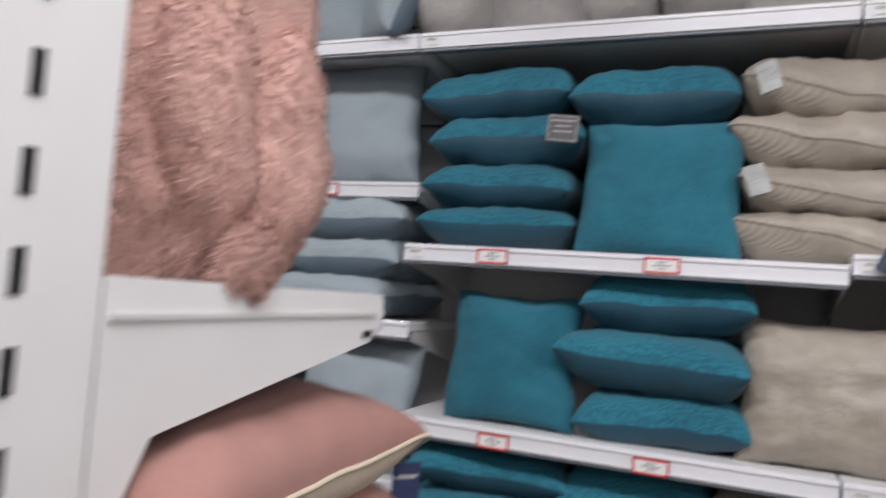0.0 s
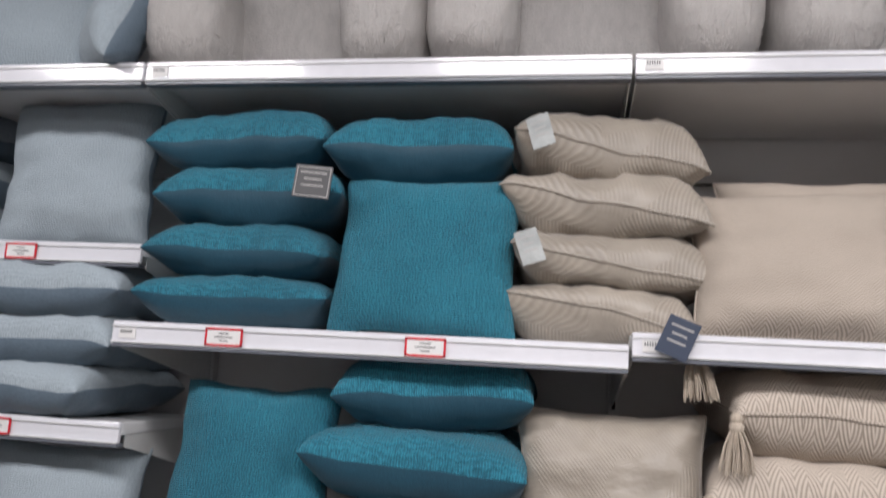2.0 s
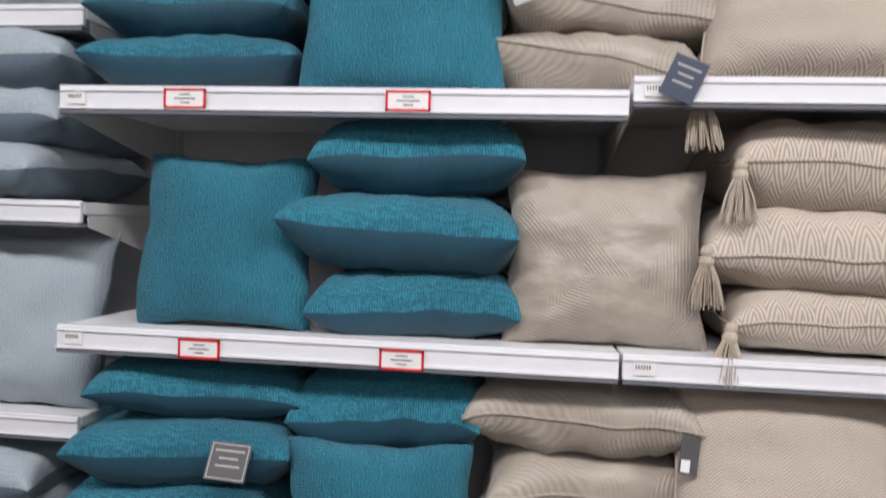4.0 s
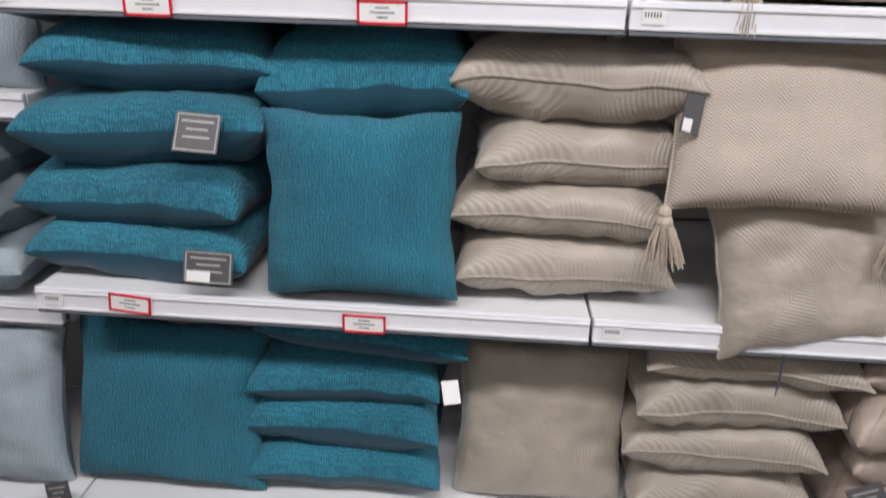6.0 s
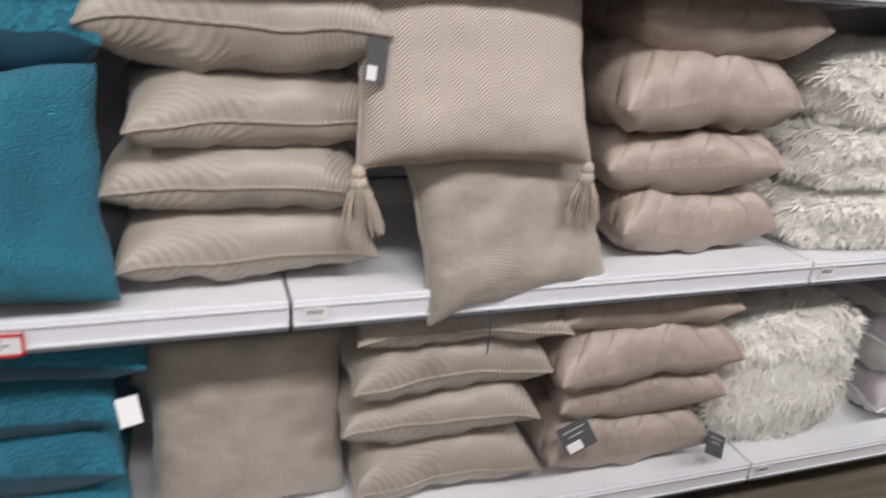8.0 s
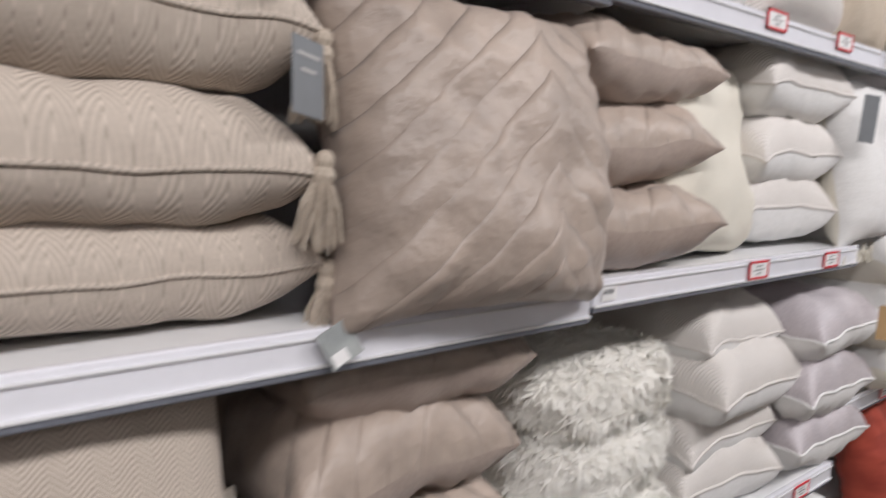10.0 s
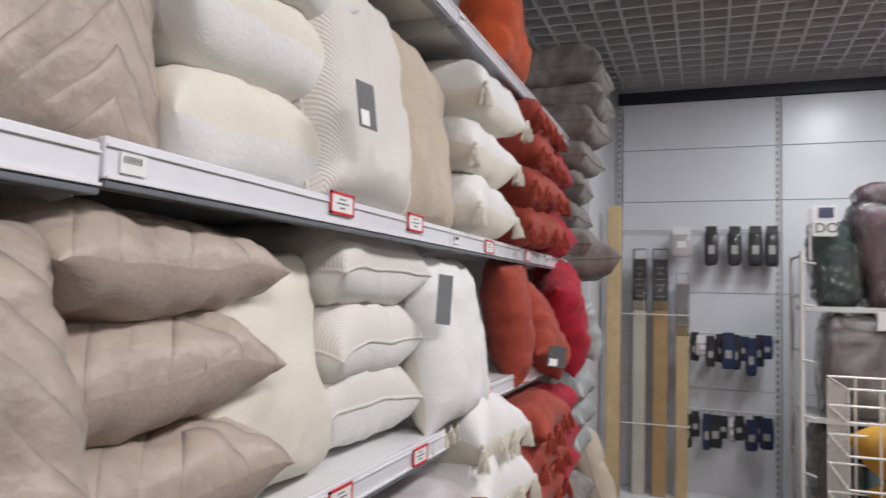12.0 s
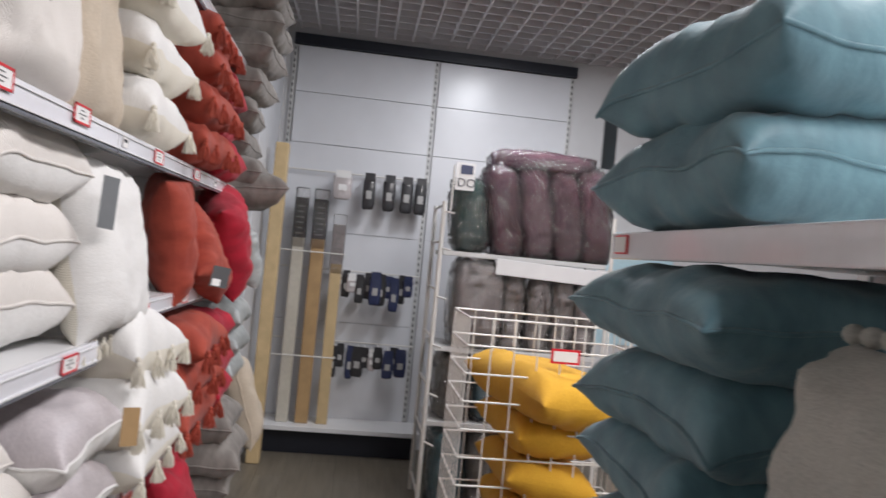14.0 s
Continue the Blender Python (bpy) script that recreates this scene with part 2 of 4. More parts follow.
def film_material():
    """Crinkled clear wrapping film."""
    n = Nodes("clear_film", 0.08)
    tree = n.tree
    clear = tree.nodes.new("ShaderNodeBsdfTransparent")
    gloss = tree.nodes.new("ShaderNodeBsdfGlossy")
    gloss.inputs["Roughness"].default_value = 0.12
    both = tree.nodes.new("ShaderNodeMixShader")
    bump = tree.nodes.new("ShaderNodeBump")
    bump.inputs["Strength"].default_value, bump.inputs["Distance"].default_value = 0.8, 0.035
    n.plug(n.math("MULTIPLY_ADD", n.noise(20, 5, (1, 1, 0.4)), 1.0, n.math("MULTIPLY", n.noise(60, 2), 0.3)), bump.inputs["Height"])
    n.plug(bump.outputs[0], gloss.inputs["Normal"])
    fresnel = tree.nodes.new("ShaderNodeFresnel")
    fresnel.inputs["IOR"].default_value = 1.5
    n.plug(bump.outputs[0], fresnel.inputs["Normal"])
    n.plug(n.math("MULTIPLY_ADD", fresnel.outputs[0], 1.5, 0.05), both.inputs[0])
    n.plug(clear.outputs[0], both.inputs[1])
    n.plug(gloss.outputs[0], both.inputs[2])
    n.plug(both.outputs[0], tree.nodes["Material Output"].inputs["Surface"])
    return n.mat


FILM = film_material()


def floor_material():
    n = Nodes("worn_vinyl_planks", 0.42)
    streak = n.noise(5, 5, (0.5, 6, 1))
    stain = n.noise(1.3, 4)
    f = n.math("MULTIPLY_ADD", streak, 0.6, n.math("MULTIPLY", stain, 0.4))
    c = n.mix(n.ramp(f, 0.35, 0.65), (0.12, 0.10, 0.075), (0.215, 0.185, 0.14))
    n.colour(n.mix(n.math("MULTIPLY", n.random(), 0.45), c, (0.16, 0.145, 0.12)))
    n.bump(n.noise(60, 3, (0.4, 4, 1)), 0.15, 0.002)
    return n.mat


FLOOR = floor_material()


# ---- mesh helpers ----
def link(name, bm, material, parent=None, label="", smooth=False):
    mesh = bpy.data.meshes.new(name)
    bm.to_mesh(mesh)
    bm.free()
    for m in (material if isinstance(material, (list, tuple)) else (material,)):
        mesh.materials.append(m)
    if smooth:
        mesh.polygons.foreach_set("use_smooth", [True] * len(mesh.polygons))
    ob = new(name, mesh)
    ob.parent = parent
    if label:
        tagged(ob, label)
    return ob


def part(name, bm, material, parent, label="", smooth=False):
    return link(name, bm, material, parent, label, smooth)


def box(bm, x0, y0, z0, x1, y1, z1, bevel=0.0, turn=None):
    m = Matrix.Translation(((x0 + x1) / 2, (y0 + y1) / 2, (z0 + z1) / 2)) @ Matrix.Diagonal((x1 - x0, y1 - y0, z1 - z0, 1))
    if turn is not None:
        m = turn @ m
    made = bmesh.ops.create_cube(bm, size=1.0, matrix=m)
    if bevel:
        edges = list({e for v in made["verts"] for e in v.link_edges})
        bmesh.ops.bevel(bm, geom=edges, offset=bevel, segments=2, affect="EDGES", profile=0.5)
    return bm


def boxed(x0, y0, z0, x1, y1, z1, bevel=0.0, turn=None):
    return box(bmesh.new(), x0, y0, z0, x1, y1, z1, bevel, turn)


def rod(bm, a, b, r, sides=6):
    a, b = Vector(a), Vector(b)
    d = b - a
    m = Matrix.Translation((a + b) / 2) @ d.to_track_quat("Z", "Y").to_matrix().to_4x4()
    bmesh.ops.create_cone(bm, cap_ends=True, segments=sides, radius1=r, radius2=r, depth=d.length, matrix=m)
    return bm


def blob(w, d, h, e=0.55, wobble=0.01, seed=0.0, nu=34, nv=20, freq=7.0):
    """A stuffed, rounded block (superellipsoid) with soft lumps, centred."""
    bm = bmesh.new()
    rows = []
    for i in range(nv + 1):
        a = -math.pi / 2 + math.pi * i / nv
        row = []
        for j in range(nu):
            b = 2 * math.pi * j / nu
            f = lambda v: math.copysign(abs(v) ** e, v)
            p = Vector((f(math.cos(a)) * f(math.cos(b)) * w / 2, f(math.cos(a)) * f(math.sin(b)) * d / 2, f(math.sin(a)) * h / 2))
            n = p.normalized()
            p += n * wobble * noise.noise(p * freq + Vector((seed, seed * 2, 0)))
            p += n * wobble * 0.5 * noise.noise(p * freq * 3 + Vector((seed, 5, 0)))
            row.append(bm.verts.new(p))
        rows.append(row)
    for i in range(nv):
        for j in range(nu):
            k = (j + 1) % nu
            bm.faces.new((rows[i][j], rows[i][k], rows[i + 1][k], rows[i + 1][j]))
    bmesh.ops.remove_doubles(bm, verts=bm.verts, dist=1e-5)
    return bm


CW = 0.42  # side of a cushion as sewn
CT = 0.15  # its thickness as stuffed


def cushion_point(u, v, side, seed, wrinkle, fat, seam=0.0, slant=0.0):
    """A place on one face of a stuffed square cover: pointed corners, edges drawn in, creases running from the seams.
    seam: how far the sewn edge lies off the middle; slant: how much it runs up across the width."""
    pull = 0.085
    x = CW / 2 * u * (1 - pull * (1 - v * v) * abs(u) ** 3)
    y = CW / 2 * v * (1 - pull * (1 - u * u) * abs(v) ** 3)
    tuck = 1 - 0.012 * (u * v) ** 6
    x, y = x * tuck, y * tuck
    f = max(0.0, (1 - abs(u) ** fat) * (1 - abs(v) ** fat))
    root = f ** 0.5
    line = CT * (seam + slant * u)
    z = line + (side * CT / 2 - line) * root
    s = Vector((seed * 7.3, seed * 3.1, side * 4.0))
    edge = max(abs(u), abs(v))
    run = v if abs(u) > abs(v) else u
    crease = noise.noise(Vector((run * 4.2, edge * 1.1, abs(u) - abs(v))) + s) + 0.35 * noise.noise(Vector((run * 11, edge * 2, 3)) + s)
    pucker = abs(noise.noise(Vector((run * 9, edge * 1.6, 12)) + s)) - 0.2
    lump = noise.noise(Vector((u * 1.9, v * 1.9, 0)) + s) + 0.5 * noise.noise(Vector((u * 4.5 + v, v * 4.5 - u, 6)) + s)
    fold = max(0.0, 1 - abs(noise.noise(Vector((u * 1.5 + v * 0.7, v * 1.5 - u * 0.5, 20)) + s)) / 0.12)
    z += side * root * (1.4 * wrinkle * crease * edge ** 2 + 1.1 * wrinkle * pucker * edge ** 5 - 0.3 * wrinkle * fold)
    z += side * 0.011 * lump * f
    bend = Vector((seed * 5, 1, 1))
    z += 0.016 * noise.noise(Vector((u * 0.9, v * 0.9, 2)) + bend) + 0.008 * edge * noise.noise(Vector((u * 2.6, v * 2.6, 9)) + bend)
    z -= 0.012 * (u * v) ** 8 * (0.5 + noise.noise(Vector((u, v, 3)) + bend))
    x += 0.008 * edge ** 3 * noise.noise(Vector((v * 2.2, u, 4)) + bend)
    y += 0.008 * edge ** 3 * noise.noise(Vector((u * 2.2, v, 7)) + bend)
    return Vector((x, y, z))


def cushion_face(side, shape, n=34):
    bm = bmesh.new()
    grid = []
    for i in range(n + 1):
        u = math.sin((2 * i / n - 1) * math.pi / 2)
        row = []
        for j in range(n + 1):
            v = math.sin((2 * j / n - 1) * math.pi / 2)
            row.append(bm.verts.new(cushion_point(u, v, side, *shape)))
        grid.append(row)
    for i in range(n):
        for j in range(n):
            q = (grid[i][j], grid[i + 1][j], grid[i + 1][j + 1], grid[i][j + 1])
            bm.faces.new(q if side > 0 else q[::-1])
    return bm


def cushion_piping(shape, r=0.0035, n=24):
    """The corded seam all round."""
    ring = []
    for k in range(4):
        for i in range(n):
            w = math.sin((2 * i / n - 1) * math.pi / 2)
            u, v = ((w, -1), (1, w), (-w, 1), (-1, -w))[k]
            ring.append(cushion_point(u, v, 1, *shape) * 0.5 + cushion_point(u, v, -1, *shape) * 0.5)
    bm = bmesh.new()
    loops = []
    for i, p in enumerate(ring):
        t = (ring[(i + 1) % len(ring)] - ring[i - 1]).normalized()
        s = t.cross(Vector((0, 0, 1))).normalized()
        loops.append([bm.verts.new(p + s * r * math.cos(a) + Vector((0, 0, 1)) * r * math.sin(a)) for a in (0.3, 1.6, 2.8, 4.1, 5.4)])
    for i in range(len(loops)):
        a, b = loops[i - 1], loops[i]
        for j in range(5):
            bm.faces.new((a[j], a[(j + 1) % 5], b[(j + 1) % 5], b[j]))
    return bm


def tassel_mesh(seed, length=0.085, strands=80):
    """A wound knot and a full skirt of wavy yarn, hanging down from the origin."""
    rnd = random.Random(seed)
    bm = bmesh.new()
    k = length / 0.11
    for z, r, h in ((-0.010, 0.012, 1.1), (-0.027, 0.0145, 1.0)):
        bmesh.ops.create_uvsphere(bm, u_segments=9, v_segments=6, radius=r * k, matrix=Matrix.Translation((0, 0, z * k)) @ Matrix.Diagonal((1, 1, h, 1)))
    for i in range(strands):
        a, s = rnd.uniform(0, 6.28), rnd.uniform(0.25, 1) ** 0.5
        out = Vector((math.cos(a), math.sin(a), 0))
        tip = -length * rnd.uniform(0.88, 1.04)
        pts = [out * 0.011 * k * s + Vector((0, 0, -0.03 * k)), out * 0.025 * k * s + Vector((rnd.uniform(-2, 2), rnd.uniform(-2, 2), 0)) * 0.001 + Vector((0, 0, tip * 0.6)),
               out * 0.033 * k * s + Vector((rnd.uniform(-4, 4), rnd.uniform(-4, 4), 0)) * 0.001 + Vector((0, 0, tip))]
        for p, q in zip(pts, pts[1:]):
            rod(bm, p, q, 0.0012, 3)
    return bm


KINDS = {
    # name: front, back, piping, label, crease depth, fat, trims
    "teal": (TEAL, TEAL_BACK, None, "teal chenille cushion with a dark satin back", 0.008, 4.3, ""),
    "taupe": (TAUPE, TAUPE, TAUPE, "taupe velvet cushion with embossed lines and piped edge", 0.018, 3.4, ""),
    "herring": (HERRING, HERRING, HERRING, "beige herringbone woven cushion with corner tassels", 0.009, 4.0, "tassel"),
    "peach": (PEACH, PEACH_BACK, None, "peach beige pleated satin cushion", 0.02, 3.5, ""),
    "cream": (CREAM, WHITE, None, "cream waffle-textured cushion with white satin back", 0.009, 5, ""),
    "ivory": (IVORY, WHITE, IVORY, "ivory chevron quilted cushion with piped edge", 0.01, 5.6, ""),
    "white": (WHITE, WHITE, None, "white cotton cushion with soft creases", 0.02, 4.6, ""),
    "white_tassel": (WHITE, CREAM, None, "white cotton cushion with cream yarn tassels", 0.013, 4.2, "tassel_cream"),
    "beige": (BEIGE, BEIGE, BEIGE, "beige linen cushion with piped edge", 0.016, 4, ""),
    "lilac": (LILAC, WHITE, WHITE, "pale lilac satin cushion with white piping", 0.02, 3.4, ""),
    "rust": (RUST, RUST, None, "rust red cushion with fringed corners", 0.024, 3.6, "tassel_rust"),
    "crimson": (CRIMSON, CRIMSON, None, "deep crimson red velvet cushion", 0.03, 3.4, ""),
    "orange": (ORANGE, ORANGE, None, "orange velvet cushion on the top shelf", 0.02, 4, ""),
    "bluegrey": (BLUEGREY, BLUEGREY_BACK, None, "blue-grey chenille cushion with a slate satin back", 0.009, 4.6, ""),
    "grey": (GREY, GREY, GREY, "dark grey crushed velvet cushion", 0.024, 3.8, ""),
    "silver": (SILVER, SILVER, None, "silver grey shiny satin velvet cushion", 0.026, 3.6, ""),
    "slate": (SLATE, SLATE, SLATE, "slate teal velvet cushion with piped edge", 0.014, 4.2, ""),
    "pompom": (LINEN, LINEN, None, "pale grey-green linen cushion edged with pompoms", 0.026, 3.6, ""),
    "yellow": (YELLOW, YELLOW, None, "mustard yellow cotton cushion in a wire basket", 0.012, 3.6, ""),
    "pink": (PINK, BEIGE, BEIGE, "dusty pink cushion with pale piped edge", 0.012, 4.2, ""),
}
MADE = {}
COUNT = {}


def cushion(kind, m, note="", pressed=False, slant=0.0):
    """A cushion with its face towards local +z; a pressed one has been squeezed in a pile, squarer for a larger number."""
    k = COUNT[kind] = COUNT.get(kind, -1) + 1
    key = (kind, pressed, slant, k % 4)
    if key in MADE:
        ob = copy_thing(MADE[key], m)
    else:
        front, back, pipe, label, wrinkle, fat, trim = KINDS[kind]
        seed = len(MADE) * 1.7 + 0.3
        shape = (seed, wrinkle * (0.9 if pressed else 1.0), max(fat, 4.6, pressed) if pressed else fat, (0.03, -0.06, -0.01, -0.1)[k % 4] if pressed else 0.0, slant)
        ob = new("cushion")
        tagged(ob, label, "cushion", kind.replace("_", " ") + " cushions")
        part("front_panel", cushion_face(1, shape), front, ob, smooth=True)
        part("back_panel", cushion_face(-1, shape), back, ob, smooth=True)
        if pipe:
            part("piping", cushion_piping(shape), pipe, ob, smooth=True)
        MADE[key] = ob
        ob.matrix_basis = m
    if note:
        tagged(ob, note)
    return ob


LATER = []
YARN = {"herring": STRING, "white_tassel": CREAM, "rust": RUST}
TASSELS = {}


def hang_tassels(ob, kind, m, corners, length=0.09):
    """Tassels sewn to corners of a cushion; they hang straight down in the world."""
    LATER.append((put_tassels, (ob, kind, m, corners, length)))


def put_tassels(ob, kind, m, corners, length):
    for cu, cv in corners:
        place = m @ Vector((cu * CW / 2, cv * CW / 2, 0))
        t = part("tassel", tassel_mesh(len(TASSELS), length), YARN[kind], ob, "bundle of twisted yarn")
        TASSELS[len(TASSELS)] = t
        local = m.inverted() @ place
        t.matrix_basis = Matrix.Translation(local) @ m.to_3x3().inverted().to_4x4() @ pose(0, 0, 0, random.uniform(-6, 6), random.uniform(-6, 6), 0)


def lying(kind, x, y, z, w=0.42, t=0.13, turn=0.0, tip=0.0, depth=None, note="", slant=0.0, pressed=True):
    """A cushion lying flat, its underside at z."""
    d = depth or w
    m = pose(x, y, z + t / 2, tip, random.uniform(-1.5, 1.5), turn) @ Matrix.Diagonal((w / CW, d / CW, t / CT, 1))
    return cushion(kind, m, note, pressed, slant), m


def stack(kind, x, y, z, n, w=0.43, t=0.13, spread=0.017, tip=0.0, pressed=True):
    made = []
    for i in range(n):
        ob, m = lying(kind, x + random.uniform(-spread, spread), y + random.uniform(-spread, spread), z + i * t * 0.965,
                      w * random.uniform(0.96, 1.04), t * random.uniform(1.12, 1.22), random.uniform(-4.5, 4.5), tip + random.uniform(-2, 2), pressed=pressed)
        made.append((ob, m))
    return made


def heap(kind, rows, y=0.245, grain=0.0, slant=0.0, wide=1.015):
    """A pile listed from the bottom up: middle, width, underside, upper side, turn and tip of each cushion."""
    made = []
    for x, w, z0, z1, turn, tip in rows:
        made.append(lying(kind, x, y, z0, w * wide, (z1 - z0) * 1.08, turn + grain, tip, slant=slant))
    return made


def standing(kind, x, y, z, w=0.42, h=0.42, t=0.14, lean=12.0, turn=0.0, roll=0.0, note=""):
    """A cushion set on edge at z, facing the aisle (-y) and leaning back."""
    m = pose(x, y, z, 0, 0, turn) @ pose(0, 0, 0, 90 - lean, 0, 0) @ pose(0, h * 0.485, 0, 0, 0, roll) @ Matrix.Diagonal((w / CW, h / CW, t / CT, 1))
    return cushion(kind, m, note), m


def card_tag(m, w=0.055, h=0.05, material=TAG, bars=3, white=False, label="charcoal swing tag with pale print", host=None):
    """A printed swing tag; its face is local +z. It is a part of its cushion."""
    LATER.append((put_tag, (m, w, h, material, bars, white, label, host)))


def put_tag(m, w, h, material, bars, white, label, host):
    ob = part("swing_tag", boxed(-w / 2, -h / 2, -0.0008, w / 2, h / 2, 0.0008), material, host, label)
    ob.matrix_basis = (host.matrix_basis.inverted() @ m) if host else m
    bm = bmesh.new()
    for i in range(bars):
        y = h * (0.28 - 0.2 * i)
        bw = w * (0.36, 0.24, 0.3)[i % 3]
        box(bm, -bw, y - h * 0.025, 0.0009, bw, y + h * 0.025, 0.0014)
    if bars == 3 and material is TAG:
        for a, b, c, d in ((-0.46, -0.46, 0.46, -0.43), (-0.46, 0.43, 0.46, 0.46), (-0.46, -0.43, -0.435, 0.43), (0.435, -0.43, 0.46, 0.43)):
            box(bm, a * w, b * h, 0.0009, c * w, d * h, 0.0014)
    part("print", bm, PRINT, ob)
    if white:
        part("barcode_sticker", boxed(-w * 0.42, -h * 0.45, 0.0015, w * 0.05, -h * 0.12, 0.0022), PAPER, ob)
    return ob


# ---- the hall ----
W = 1.15
TOP, ZA, ZB, ZC, ZD = 2.43, 1.805, 1.312, 0.712, 0.152
X0, X1, Y0, Y1 = -4.0, 7.6, -6.0, 0.54
LZ = 3.335

tagged(link("wall_north", boxed(X0, Y1, 0, X1 + 0.15, Y1 + 0.15, 3.8), WALL), "painted wall behind the cushion shelving", "wall", kind="structure")
end_wall = tagged(link("wall_east", boxed(X1, Y0, 0, X1 + 0.15, Y1 - 0.002, 3.8), WALL), "white wall at the end of the aisle", "wall", kind="structure")
tagged(link("wall_south", boxed(X0, Y0 - 0.15, 0, X1 + 0.15, Y0 - 0.002, 3.8), WALL), "plain painted wall closing the hall", "wall", kind="structure")
tagged(link("wall_west", boxed(X0 - 0.15, Y0 - 0.15, 0, X0 - 0.002, Y1 + 0.15, 3.8), WALL), "plain painted wall closing the hall", "wall", kind="structure")
tagged(link("ceiling_slab", boxed(X0, Y0, 3.8, X1 + 0.15, Y1 + 0.15, 3.95), VOID), "dark ceiling void above the lattice", "ceiling", kind="structure")

bm = bmesh.new()
step = 0.15
i = 0
while X0 + i * step < X1:
    x = X0 + i * step
    box(bm, x - 0.007, Y0, LZ, x + 0.007, Y1 - 0.004, LZ + 0.06)
    i += 1
i = 0
while Y0 + i * step < Y1:
    y = Y0 + i * step
    box(bm, X0, y - 0.007, LZ + 0.002, X1 - 0.004, y + 0.007, LZ + 0.058)
    i += 1
tagged(link("ceiling", bm, LATTICE), "grey open-cell lattice ceiling", "ceiling", kind="structure")

floor = tagged(link("floor", boxed(X0, Y0, -0.1, X1, Y1, -0.004), DARK), "grey-brown wood-effect vinyl floor", "floor", kind="structure")

# column that ends the shelving
tagged(link("wall_column", boxed(6.55, 0.1, 0, X1 - 0.004, Y1 - 0.004, LZ - 0.004, 0.004), WALLP), "white boxed column at the end of the shelving", "column", kind="structure")


# ---- shelving ----
def upright(x, y, z1, name="shelf_upright", face=-1, along="x"):
    """A slotted steel post."""
    ob = new(name)
    ob.matrix_basis = pose(x, y, 0, 0, 0, 0 if along == "x" else -90)
    part("post", boxed(-0.015, -0.001, 0, 0.015, 0.03, z1, 0.002), STEEL, ob)
    bm = bmesh.new()
    z = 0.06
    while z < z1 - 0.04:
        box(bm, -0.0045, -0.003, z, 0.0045, 0.001, z + 0.026)
        z += 0.05
    tagged(part("slotting", bm, SLOT, ob), kind="stuff")
    return tagged(ob, "grey steel post with punched slots", "shelf upright", "shelf uprights")


for k in range(-2, 6):
    upright(k * W, 0.475, 3.05)
for k in range(-2, 6):
    ob = tagged(new("back_panel"), "grey enamelled back panels of the shelving", "back panel", "shelf back panels")
    for r in range(8):
        part("panel", boxed(k * W + 0.004, 0.506, r * 0.38 + 0.003, (k + 1) * W - 0.004, 0.526, r * 0.38 + 0.377, 0.003), BACKBOARD, ob)


def price_label(x, z, parent, y=-0.017, tilt=0.0, w=0.088, h=0.04):
    bm = bmesh.new()
    m = pose(x + w / 2, y, z - h / 2, 0, tilt, 0)
    frame_parts = ((-w / 2, -h / 2, w / 2, -h / 2 + 0.0045), (-w / 2, h / 2 - 0.0045, w / 2, h / 2), (-w / 2, -h / 2, -w / 2 + 0.0045, h / 2), (w / 2 - 0.0045, -h / 2, w / 2, h / 2))
    for a, b, c, d in frame_parts:
        box(bm, a, -0.002, b, c, 0.001, d, turn=m)
    ob = part("price_label", bm, RED, parent, "red-framed white price label")
    part("paper", boxed(-w / 2 + 0.003, -0.0008, -h / 2 + 0.003, w / 2 - 0.003, 0.0008, h / 2 - 0.003, turn=m), PAPER, ob)
    bm = bmesh.new()
    for zz, half in ((0.008, 0.012), (0.0, 0.022), (-0.008, 0.010)):
        box(bm, -half, -0.0013, zz - 0.0012, half, -0.0009, zz + 0.0012, turn=m)
    part("print", bm, INK, ob)


